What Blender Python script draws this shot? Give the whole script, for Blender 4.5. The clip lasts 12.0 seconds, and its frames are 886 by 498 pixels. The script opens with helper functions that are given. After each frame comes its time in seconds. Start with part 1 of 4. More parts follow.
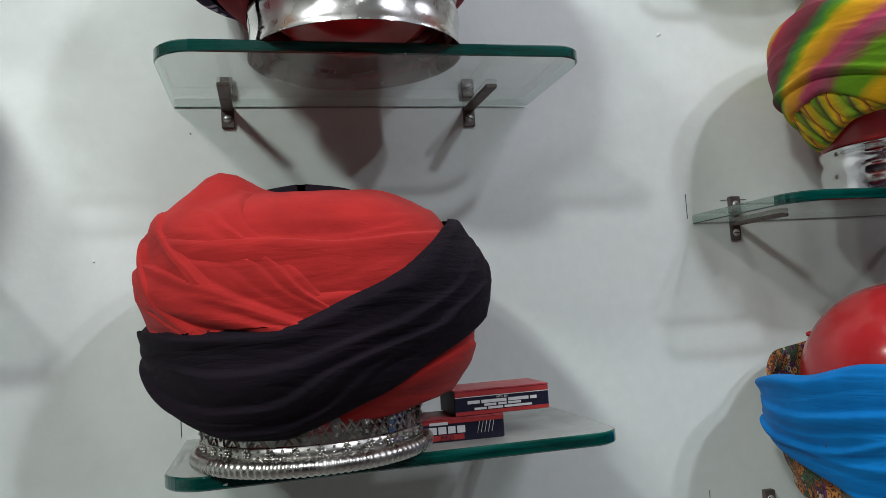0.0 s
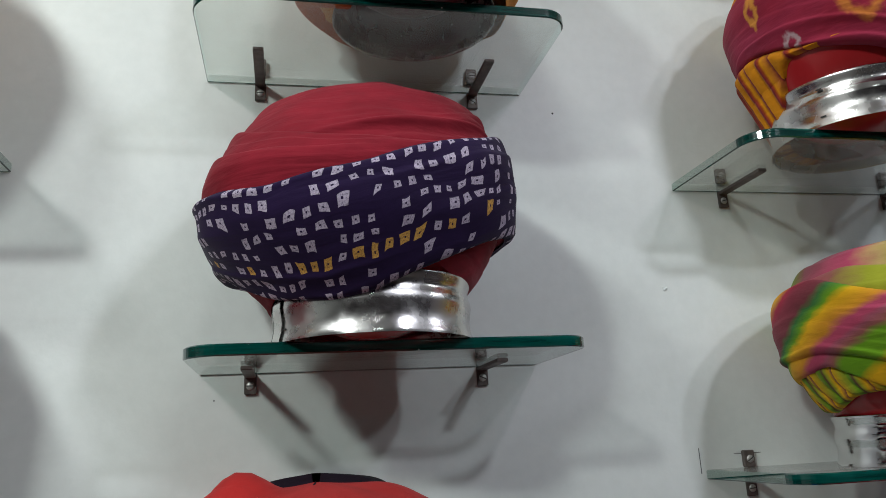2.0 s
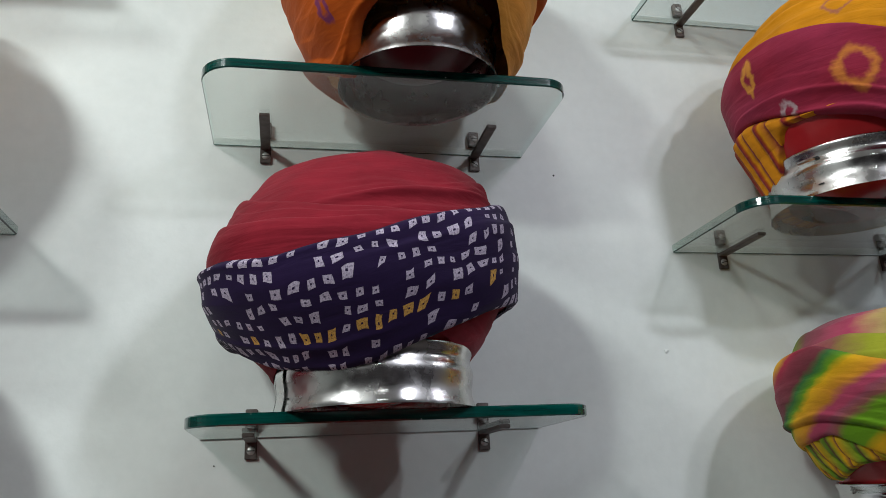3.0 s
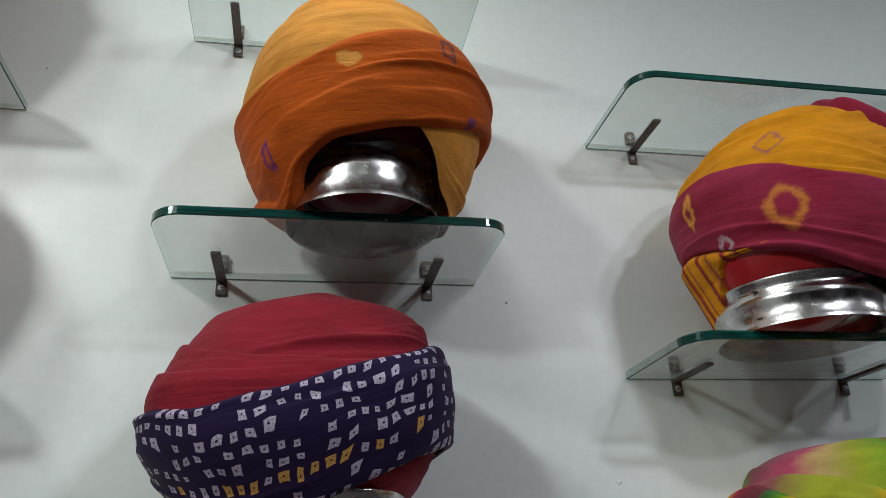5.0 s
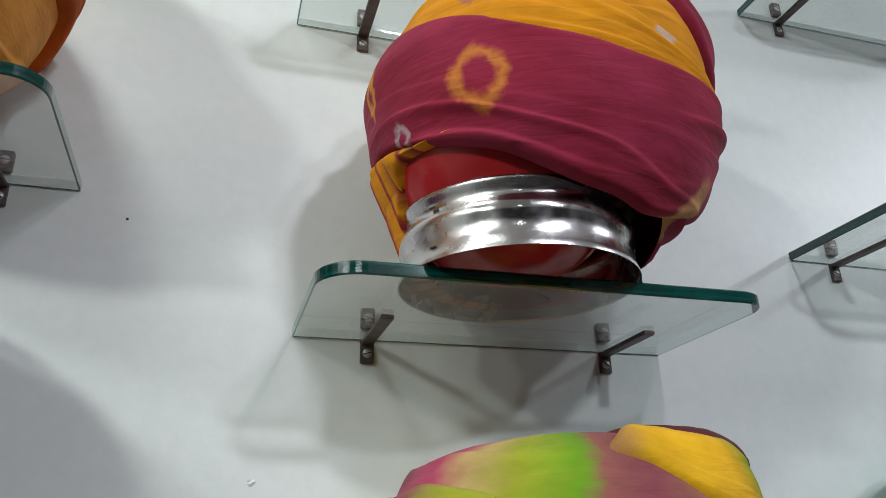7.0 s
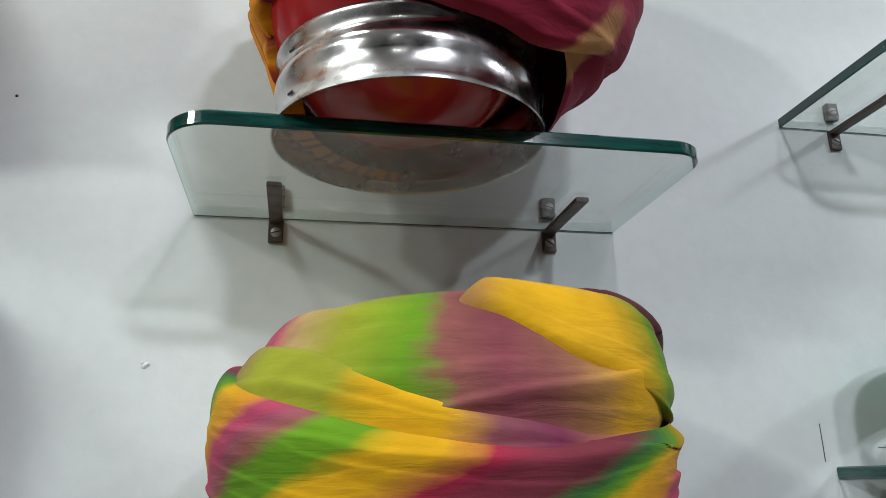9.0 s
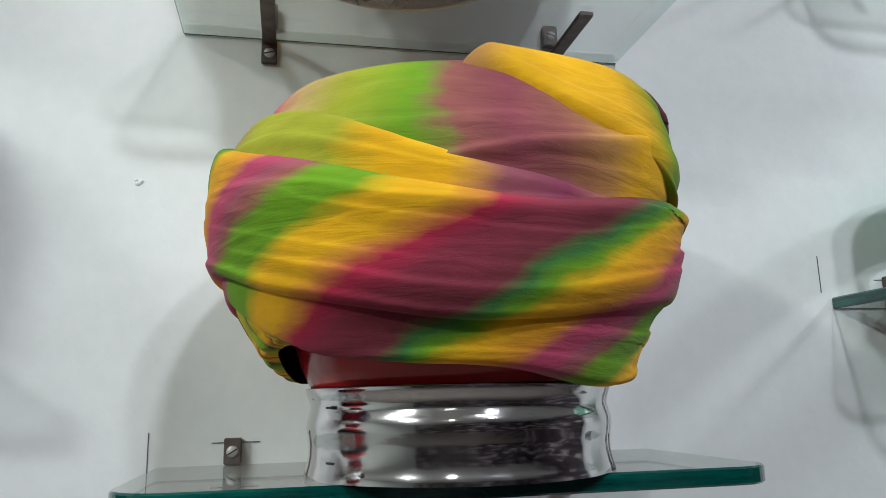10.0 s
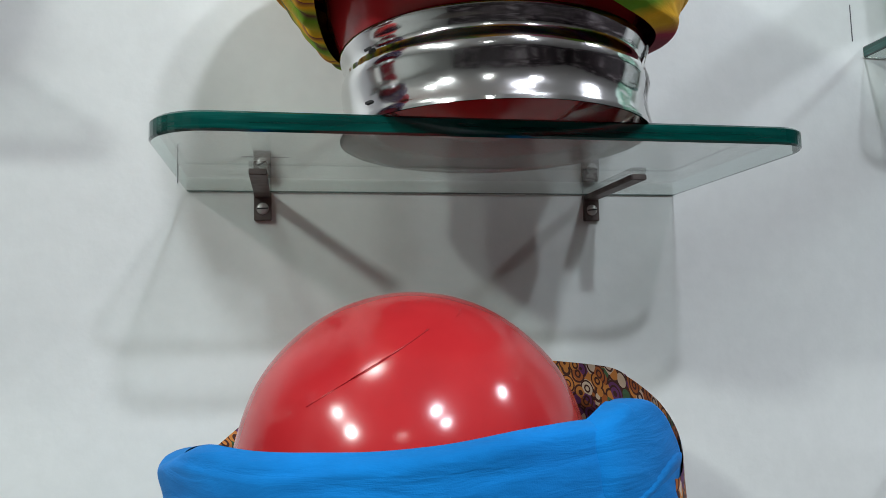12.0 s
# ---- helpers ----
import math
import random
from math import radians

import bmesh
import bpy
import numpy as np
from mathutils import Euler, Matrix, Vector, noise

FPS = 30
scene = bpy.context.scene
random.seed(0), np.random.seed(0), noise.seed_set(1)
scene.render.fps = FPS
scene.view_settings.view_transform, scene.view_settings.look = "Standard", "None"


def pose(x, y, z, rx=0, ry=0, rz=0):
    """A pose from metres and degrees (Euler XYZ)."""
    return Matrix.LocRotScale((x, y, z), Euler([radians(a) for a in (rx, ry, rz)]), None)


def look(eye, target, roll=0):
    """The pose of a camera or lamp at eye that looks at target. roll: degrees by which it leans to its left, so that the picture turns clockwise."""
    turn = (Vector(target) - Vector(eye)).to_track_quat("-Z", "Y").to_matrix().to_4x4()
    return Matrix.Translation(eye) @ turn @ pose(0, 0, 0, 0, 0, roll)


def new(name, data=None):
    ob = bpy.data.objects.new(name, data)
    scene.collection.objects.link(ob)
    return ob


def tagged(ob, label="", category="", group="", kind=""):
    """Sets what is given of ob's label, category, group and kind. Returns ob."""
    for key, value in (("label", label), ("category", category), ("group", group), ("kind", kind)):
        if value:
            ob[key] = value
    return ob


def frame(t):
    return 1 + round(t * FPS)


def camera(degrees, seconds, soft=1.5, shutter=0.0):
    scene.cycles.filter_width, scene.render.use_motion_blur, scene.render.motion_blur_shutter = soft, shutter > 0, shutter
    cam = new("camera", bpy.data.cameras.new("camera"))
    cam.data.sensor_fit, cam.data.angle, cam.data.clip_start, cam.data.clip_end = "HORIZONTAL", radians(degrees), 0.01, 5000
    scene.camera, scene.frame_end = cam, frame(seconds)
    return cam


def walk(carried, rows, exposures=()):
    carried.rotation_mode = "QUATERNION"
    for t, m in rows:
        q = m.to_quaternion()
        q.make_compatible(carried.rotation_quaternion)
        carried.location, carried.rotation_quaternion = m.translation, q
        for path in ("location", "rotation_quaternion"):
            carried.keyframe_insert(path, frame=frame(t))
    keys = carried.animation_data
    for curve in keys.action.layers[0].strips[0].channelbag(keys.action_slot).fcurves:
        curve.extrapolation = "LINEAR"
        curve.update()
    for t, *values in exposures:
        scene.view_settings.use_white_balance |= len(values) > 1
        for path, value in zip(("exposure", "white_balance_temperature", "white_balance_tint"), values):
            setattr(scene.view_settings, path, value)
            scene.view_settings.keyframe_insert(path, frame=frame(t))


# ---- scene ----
cam = camera(61.0, 12.0, 0.8)
PATH = [
    (0, (0.083, -0.802, 1.479), (0.549, 1.137, 1.628), -3.7),
    (0.5, (0.083, -0.82, 1.534), (0.528, 1.116, 1.768), -3.7),
    (1, (0.082, -0.841, 1.58), (0.503, 1.083, 1.928), -3.4),
    (1.5, (0.083, -0.852, 1.602), (0.497, 1.054, 2.045), -3.2),
    (2, (0.091, -0.857, 1.616), (0.502, 1.036, 2.113), -3.1),
    (2.5, (0.09, -0.862, 1.627), (0.5, 1.021, 2.163), -3.0),
    (3, (0.086, -0.868, 1.641), (0.499, 0.995, 2.239), -2.9),
    (3.2, (0.087, -0.875, 1.648), (0.489, 0.978, 2.282), -2.8),
    (4.8, (0.126, -0.921, 1.687), (0.495, 0.869, 2.501), -2.8),
    (5, (0.158, -0.922, 1.688), (0.531, 0.872, 2.49), -2.8),
    (5.5, (0.253, -0.906, 1.687), (0.707, 0.888, 2.445), -3.1),
    (6, (0.358, -0.873, 1.68), (0.848, 0.935, 2.381), -2.5),
    (6.5, (0.455, -0.782, 1.699), (0.977, 1.023, 2.384), -1.8),
    (7, (0.523, -0.694, 1.73), (1.076, 1.078, 2.475), -1.6),
    (7.2, (0.555, -0.685, 1.742), (1.1, 1.082, 2.504), -1.4),
    (8.8, (0.687, -0.668, 1.722), (1.076, 1.183, 2.371), -1.4),
    (9, (0.682, -0.649, 1.693), (1.054, 1.225, 2.283), -1.3),
    (9.5, (0.68, -0.626, 1.642), (1.053, 1.286, 2.095), -1.3),
    (10, (0.68, -0.616, 1.611), (1.079, 1.303, 2.008), -1.4),
    (10.5, (0.685, -0.614, 1.604), (1.1, 1.305, 1.987), -1.3),
    (11, (0.677, -0.617, 1.595), (1.093, 1.305, 1.958), -1.4),
    (11.4, (0.68, -0.614, 1.539), (1.078, 1.316, 1.885), -1.5),
    (11.5, (0.68, -0.61, 1.523), (1.073, 1.323, 1.85), -1.6),
    (12, (0.66, -0.583, 1.454), (1.059, 1.367, 1.649), -1.5),
]
walk(cam, [(t, look(eye, target, roll)) for t, eye, target, roll in PATH],
     [(0, 0.07), (0.5, 0.0), (1, 0.0), (2.3, -0.17), (3.2, -0.17), (5, -0.38), (5.6, -0.23), (6.6, 0.06), (8.8, 0.2), (9.0, 0.2), (9.5, 0.35), (11, 0.42), (12, 0.48)])

# exposure and light: ceiling downlights, the two nearest the shelves throw the sharp shadows
scene.view_settings.exposure = 0.0
world = bpy.data.worlds.new("world")
scene.world = world
world.use_nodes = True
world.node_tree.nodes["Background"].inputs[0].default_value = (0.9, 0.95, 1.0, 1)
world.node_tree.nodes["Background"].inputs[1].default_value = 0.008
CEILING = 2.75


def downlight(x, y, watts, size, colour, tilt=0):
    lamp = bpy.data.lights.new("downlight", "AREA")
    lamp.shape, lamp.size, lamp.energy, lamp.color = "DISK", size, watts, colour
    ob = new("downlight_lamp", lamp)
    ob.matrix_world = pose(x, y, CEILING - 0.02, tilt)


WARM, COOL = (0.93, 1.0, 0.985), (0.86, 0.9, 1.0)
LAMPS = [(-1.0, -1.6, 33, 0.24, WARM, 35), (-0.88, -0.97, 14, 0.2, WARM, 20), (1.0, -1.5, 12, 0.12, COOL, 15), (1.3, -1.95, 12, 0.12, COOL, 15), (2.4, -0.85, 13, 0.26, COOL, 15),
         (0.2, -0.5, 3.5, 0.2, WARM, 0), (0.1, -2.4, 2, 0.14, WARM, 0)]
for lamp_row in LAMPS:
    downlight(*lamp_row)


# ---- materials ----
def material(name, colour=(0.5, 0.5, 0.5), rough=0.5, metal=0.0):
    m = bpy.data.materials.new(name)
    m.use_nodes = True
    b = m.node_tree.nodes["Principled BSDF"]
    b.inputs["Base Color"].default_value = (*colour, 1)
    b.inputs["Roughness"].default_value = rough
    b.inputs["Metallic"].default_value = metal
    return m, m.node_tree, b


def node(nt, kind, links=(), **values):
    """A node of a kind; values set its properties, links its inputs (a socket or a value)."""
    n = nt.nodes.new(kind)
    for key, value in values.items():
        setattr(n, key, value)
    for key, value in dict(links).items():
        if isinstance(value, bpy.types.NodeSocket):
            nt.links.new(value, n.inputs[key])
        else:
            n.inputs[key].default_value = value
    return n


def maths(nt, op, a, b=0.0, c=0.0):
    return node(nt, "ShaderNodeMath", {0: a, 1: b, 2: c}, operation=op).outputs[0]


def blend(nt, fac, a, b, how="MIX"):
    def rgba(v):
        return v if isinstance(v, bpy.types.NodeSocket) else (*v, 1)
    n = node(nt, "ShaderNodeMix", {0: fac, 6: rgba(a), 7: rgba(b)}, data_type="RGBA", blend_type=how)
    return n.outputs[2]


def ramp(nt, fac, stops, how="LINEAR"):
    n = node(nt, "ShaderNodeValToRGB", {0: fac})
    n.color_ramp.interpolation = how
    e = n.color_ramp.elements
    for i, (at, c) in enumerate(stops):
        s = e[i] if i < 2 else e.new(at)
        s.position, s.color = at, (*c, 1)
    return n.outputs[0]


def noise_at(nt, vector, scale, detail=4.0, rough=0.55, distortion=0.0):
    return node(nt, "ShaderNodeTexNoise", {"Vector": vector, "Scale": scale, "Detail": detail, "Roughness": rough, "Distortion": distortion})


def stretched(nt, vector, sx, sy, sz=1.0):
    return node(nt, "ShaderNodeMapping", {"Vector": vector, "Scale": (sx, sy, sz)}).outputs[0]


def fabric(name, paint, rough=0.88, crease=0.35, weave=0.15, sheen=0.05):
    """Cotton cloth. paint(nt, uv, u, v) gives the dyed colour; u runs along the wrap, v across it, in metres."""
    m, nt, b = material(name, rough=rough)
    uv = node(nt, "ShaderNodeUVMap", uv_map="cloth").outputs[0]
    parts = node(nt, "ShaderNodeSeparateXYZ", {0: uv})
    colour = paint(nt, uv, parts.outputs[0], parts.outputs[1])
    fade = noise_at(nt, stretched(nt, uv, 16, 34), 1.0, 5)
    worn = ramp(nt, fade.outputs[0], [(0.3, (0.74, 0.74, 0.74)), (0.7, (1.12, 1.12, 1.12))])
    colour = blend(nt, 1.0, colour, worn, "MULTIPLY")
    threads = noise_at(nt, stretched(nt, uv, 500, 2200), 1.0, 2)
    colour = blend(nt, maths(nt, "MULTIPLY", threads.outputs[0], 0.25), colour, (0.9, 0.85, 0.85), "SOFT_LIGHT")
    nt.links.new(colour, b.inputs["Base Color"])
    b.inputs["Sheen Weight"].default_value = sheen
    b.inputs["Sheen Roughness"].default_value = 0.5
    b.inputs["Specular IOR Level"].default_value = 0.12
    wrinkles = noise_at(nt, stretched(nt, uv, 18, 105), 1.0, 4, 0.55, 0.5)
    cloth = noise_at(nt, stretched(nt, uv, 1300, 1300), 1.0, 1)
    bump1 = node(nt, "ShaderNodeBump", {"Strength": crease, "Distance": 0.006, "Height": wrinkles.outputs[0]})
    bump2 = node(nt, "ShaderNodeBump", {"Strength": weave, "Distance": 0.0006, "Height": cloth.outputs[0], "Normal": bump1.outputs[0]})
    nt.links.new(bump2.outputs[0], b.inputs["Normal"])
    return m


def plain(colour, second=None, scale=9.0):
    """One dye with a slightly uneven take-up."""
    def paint(nt, uv, u, v):
        other = second or tuple(c * 0.8 for c in colour)
        n = noise_at(nt, stretched(nt, uv, scale, scale * 2), 1.0, 3)
        return blend(nt, ramp(nt, n.outputs[0], [(0.35, (0, 0, 0)), (0.7, (1, 1, 1))]), colour, other)
    return paint


def spot(nt, uv, u0, v0, ru, rv, inner, outer, wobble=0.0, power=2.0):
    """1 between the inner and outer radius of a rounded or cornered spot round (u0, v0)."""
    src = uv
    if wobble:
        n = noise_at(nt, uv, 90.0, 2)
        shift = node(nt, "ShaderNodeVectorMath", {0: n.outputs[1], 1: (0.5, 0.5, 0.5)}, operation="SUBTRACT").outputs[0]
        shift = node(nt, "ShaderNodeVectorMath", {0: shift, "Scale": wobble}, operation="SCALE").outputs[0]
        src = node(nt, "ShaderNodeVectorMath", {0: uv, 1: shift}, operation="ADD").outputs[0]
    moved = node(nt, "ShaderNodeMapping", {"Vector": src, "Location": (-u0 / ru, -v0 / rv, 0), "Scale": (1 / ru, 1 / rv, 0)}).outputs[0]
    q = node(nt, "ShaderNodeSeparateXYZ", {0: node(nt, "ShaderNodeVectorMath", {0: moved}, operation="ABSOLUTE").outputs[0]})
    far = maths(nt, "ADD", maths(nt, "POWER", q.outputs[0], power), maths(nt, "POWER", q.outputs[1], power))
    far = maths(nt, "POWER", far, 1 / power)
    soft = 0.2
    a = node(nt, "ShaderNodeMapRange", {0: far, 1: inner - soft, 2: inner + soft}, interpolation_type="SMOOTHSTEP").outputs[0]
    c = node(nt, "ShaderNodeMapRange", {0: far, 1: outer + soft, 2: outer - soft}, interpolation_type="SMOOTHSTEP").outputs[0]
    return maths(nt, "MULTIPLY", a, c) if inner > 0 else c


def spotted(colour, spots, second=None):
    """A plain dye with tie-dyed marks: (u, v, ru, rv, inner, outer, colour)."""
    base = plain(colour, second)

    def paint(nt, uv, u, v):
        c = base(nt, uv, u, v)
        for u0, v0, ru, rv, inner, outer, power, dye in spots:
            c = blend(nt, maths(nt, "MULTIPLY", spot(nt, uv, u0, v0, ru, rv, inner, outer, 0.014, power), 0.75), c, dye)
        return c
    return paint


def rainbow(shift, slant, stops, length, bleed=1.0):
    """Wave-dyed diagonal stripes that bleed into each other."""
    def paint(nt, uv, u, v):
        n = noise_at(nt, stretched(nt, uv, 30, 95), 1.0, 3)
        n2 = noise_at(nt, uv, 9.0, 2)
        s = maths(nt, "ADD", u, maths(nt, "MULTIPLY", v, slant))
        s = maths(nt, "ADD", s, maths(nt, "MULTIPLY", maths(nt, "SUBTRACT", n.outputs[0], 0.5), 0.028 * bleed))
        s = maths(nt, "ADD", s, maths(nt, "MULTIPLY", maths(nt, "SUBTRACT", n2.outputs[0], 0.5), 0.04 * bleed))
        s = maths(nt, "FRACT", maths(nt, "DIVIDE", maths(nt, "ADD", s, shift), length))
        return ramp(nt, s, stops)
    return paint


def knotted(ground, dot, amber, cell):
    """Rows of small tied squares with a dark middle."""
    def paint(nt, uv, u, v):
        n = noise_at(nt, uv, 28.0, 2)
        shift = node(nt, "ShaderNodeVectorMath", {0: n.outputs[1], 1: (0.5, 0.5, 0.5)}, operation="SUBTRACT").outputs[0]
        shift = node(nt, "ShaderNodeVectorMath", {0: shift, "Scale": 0.02}, operation="SCALE").outputs[0]
        p = node(nt, "ShaderNodeVectorMath", {0: uv, 1: shift}, operation="ADD").outputs[0]
        p = stretched(nt, p, 1 / cell, 1 / (cell * 0.92), 0)
        cut = node(nt, "ShaderNodeSeparateXYZ", {0: p})
        row = node(nt, "ShaderNodeTexWhiteNoise", {"W": maths(nt, "FLOOR", cut.outputs[1])}, noise_dimensions="1D").outputs[0]
        p = node(nt, "ShaderNodeCombineXYZ", {0: maths(nt, "ADD", cut.outputs[0], row), 1: cut.outputs[1]}).outputs[0]
        cellid = node(nt, "ShaderNodeVectorMath", {0: p}, operation="FLOOR").outputs[0]
        inside = node(nt, "ShaderNodeVectorMath", {0: node(nt, "ShaderNodeVectorMath", {0: p}, operation="FRACTION").outputs[0], 1: (0.5, 0.5, 0)}, operation="SUBTRACT").outputs[0]
        q = node(nt, "ShaderNodeSeparateXYZ", {0: node(nt, "ShaderNodeVectorMath", {0: inside}, operation="ABSOLUTE").outputs[0]})
        far = maths(nt, "MAXIMUM", q.outputs[0], q.outputs[1])
        rnd = node(nt, "ShaderNodeTexWhiteNoise", {"Vector": cellid}, noise_dimensions="2D")
        size = maths(nt, "MULTIPLY_ADD", rnd.outputs[0], 0.11, 0.2)
        square = maths(nt, "LESS_THAN", far, size)
        keep = maths(nt, "GREATER_THAN", node(nt, "ShaderNodeSeparateXYZ", {0: rnd.outputs[1]}).outputs[1], 0.2)
        hole = maths(nt, "GREATER_THAN", far, 0.055)
        mask = maths(nt, "MULTIPLY", maths(nt, "MULTIPLY", square, keep), hole)
        patchy = ramp(nt, noise_at(nt, uv, 700.0, 2).outputs[0], [(0.3, (0.35, 0.35, 0.35)), (0.55, (1, 1, 1))])
        mask = maths(nt, "MULTIPLY", mask, patchy)
        row = node(nt, "ShaderNodeSeparateXYZ", {0: cellid}).outputs[1]
        is_row = maths(nt, "COMPARE", row, 2.0, 0.4)
        tint = blend(nt, maths(nt, "MULTIPLY", is_row, maths(nt, "GREATER_THAN", rnd.outputs[0], 0.5)), dot, amber)
        base = plain(ground)(nt, uv, u, v)
        return blend(nt, mask, base, tint)
    return paint


def printed(nt, uv, u, v):
    """Small many-coloured paisley print."""
    cells = node(nt, "ShaderNodeTexVoronoi", {"Vector": uv, "Scale": 105.0, "Randomness": 0.9})
    rings = maths(nt, "FRACT", maths(nt, "MULTIPLY", cells.outputs[0], 3.2))
    c = ramp(nt, node(nt, "ShaderNodeSeparateXYZ", {0: cells.outputs[1]}).outputs[0],
             [(0.0, (0.33, 0.1, 0.03)), (0.3, (0.5, 0.2, 0.05)), (0.5, (0.05, 0.12, 0.06)), (0.7, (0.55, 0.45, 0.34)), (0.85, (0.12, 0.04, 0.13))], "CONSTANT")
    return blend(nt, maths(nt, "GREATER_THAN", rings, 0.62), c, (0.06, 0.025, 0.02))


YELLOW, GREEN, MAUVE = (0.68, 0.36, 0.01), (0.12, 0.27, 0.012), (0.24, 0.075, 0.09)
MAROON, MAGENTA, PINK, DARKG = (0.15, 0.03, 0.04), (0.34, 0.02, 0.05), (0.4, 0.055, 0.11), (0.035, 0.14, 0.035)
LIME, DUSTY = (0.3, 0.32, 0.025), (0.25, 0.085, 0.07)
STRIPES = [(0.0, (0.3, 0.075, 0.11)), (0.05, DUSTY), (0.1, GREEN), (0.2, GREEN), (0.26, YELLOW), (0.34, YELLOW), (0.43, MAGENTA), (0.5, (0.22, 0.03, 0.05)),
           (0.63, MAROON), (0.68, DARKG), (0.73, GREEN), (0.78, YELLOW), (0.88, (0.55, 0.22, 0.02)), (0.93, PINK), (0.97, PINK), (1.0, (0.3, 0.075, 0.11))]
TOPS = [(0.0, MAUVE), (0.16, PINK), (0.22, (0.45, 0.3, 0.12)), (0.3, LIME), (0.4, GREEN), (0.435, DUSTY), (0.5, (0.22, 0.055, 0.07)), (0.56, DUSTY), (0.62, (0.4, 0.2, 0.06)),
        (0.67, YELLOW), (0.82, YELLOW), (0.9, GREEN), (1.0, MAUVE)]
MIDS = [(0.0, PINK), (0.12, DUSTY), (0.2, LIME), (0.32, LIME), (0.37, YELLOW), (0.43, YELLOW), (0.5, MAUVE), (0.57, (0.2, 0.035, 0.08)), (0.66, (0.36, 0.16, 0.06)), (0.78, YELLOW), (0.9, GREEN), (1.0, PINK)]
M_RED = fabric("scarlet_cotton", plain((0.4, 0.022, 0.02), (0.34, 0.017, 0.016)), crease=0.25)
M_BLACK = fabric("black_crepe", plain((0.007, 0.0045, 0.008), (0.011, 0.006, 0.012)), crease=0.6, sheen=0.01)
M_CRIMSON = fabric("crimson_cotton", plain((0.22, 0.011, 0.022), (0.18, 0.009, 0.018)), crease=0.3)
M_KNOT = fabric("purple_tie_dye", knotted((0.015, 0.006, 0.036), (0.42, 0.36, 0.46), (0.55, 0.3, 0.07), 0.0138), crease=0.2)
M_AMBER = fabric("amber_cotton", plain((0.6, 0.26, 0.045), (0.54, 0.21, 0.03)), crease=0.35)
M_ORANGE = fabric("orange_cotton", spotted((0.47, 0.085, 0.007), [(-0.03, 0.115, 0.016, 0.01, 0, 0.8, 3, (0.62, 0.3, 0.06)), (0.075, 0.14, 0.0095, 0.0095, 0.45, 0.95, 5, (0.07, 0.04, 0.05)),
                 (-0.15, 0.045, 0.008, 0.012, 0.4, 1.0, 5, (0.09, 0.02, 0.13)), (0.115, 0.075, 0.01, 0.008, 0.0, 0.8, 2, (0.12, 0.03, 0.16))]), crease=0.4)
M_SAFFRON = fabric("saffron_cotton", spotted((0.66, 0.25, 0.006), [(-0.112, 0.172, 0.02, 0.018, 0.75, 0.95, 1.1, (0.2, 0.05, 0.12)), (0.05, 0.135, 0.014, 0.008, 0, 0.8, 2, (0.5, 0.42, 0.35))]), crease=0.3)
M_WINE = fabric("wine_cotton", spotted((0.24, 0.015, 0.035), [(-0.104, 0.09, 0.024, 0.026, 0.62, 0.92, 1.5, (0.62, 0.22, 0.03)), (-0.225, 0.125, 0.012, 0.022, 0.4, 1.0, 1.3, (0.68, 0.3, 0.04)),
               (-0.185, 0.068, 0.012, 0.014, 0.55, 1.0, 1.1, (0.45, 0.36, 0.38)), (0.125, 0.0, 0.03, 0.045, 0, 0.9, 2, (0.6, 0.33, 0.12))], (0.27, 0.025, 0.06)), crease=0.26)
M_WAVE = fabric("rainbow_wave_dye", rainbow(0.347, -2.1, STRIPES, 0.35), crease=0.24)
M_WAVE_TOP = fabric("rainbow_wave_dye_top", rainbow(0.215, 0.25, TOPS, 0.5), crease=0.26)
M_WAVE_SIDE = fabric("rainbow_wave_dye_side", rainbow(0.29, 0.25, TOPS, 0.5), crease=0.3)
M_WAVE_MID = fabric("rainbow_wave_dye_fold", rainbow(0.236, 0.1, MIDS, 0.5), crease=0.24)
WINE_STRIPS = [(0.0, (0.6, 0.22, 0.006)), (0.4, (0.55, 0.2, 0.01)), (0.5, (0.2, 0.012, 0.03)), (0.62, (0.35, 0.05, 0.01)), (0.7, (0.62, 0.24, 0.006)), (1.0, (0.2, 0.012, 0.03))]
M_STRIPS = fabric("saffron_wine_strips", rainbow(0.3, 0.15, WINE_STRIPS, 0.045, 0.15), crease=0.4)
LIME_STRIPS = [(0.0, YELLOW), (0.3, LIME), (0.5, GREEN), (0.62, (0.1, 0.04, 0.03)), (0.7, LIME), (0.85, YELLOW), (1.0, MAROON)]
M_LIME = fabric("rainbow_wave_strips", rainbow(0.3, 0.1, LIME_STRIPS, 0.045, 0.15), crease=0.4)
M_PLUM = fabric("plum_cotton", plain((0.12, 0.022, 0.035), (0.09, 0.03, 0.03)), crease=0.4)
M_BLUE = fabric("azure_cotton", plain((0.002, 0.17, 0.5), (0.002, 0.14, 0.44)), crease=0.3)
M_PRINT = fabric("paisley_print", printed, crease=0.3)
M_CREAM = fabric("cream_cotton", plain((0.55, 0.5, 0.42)), crease=0.3)

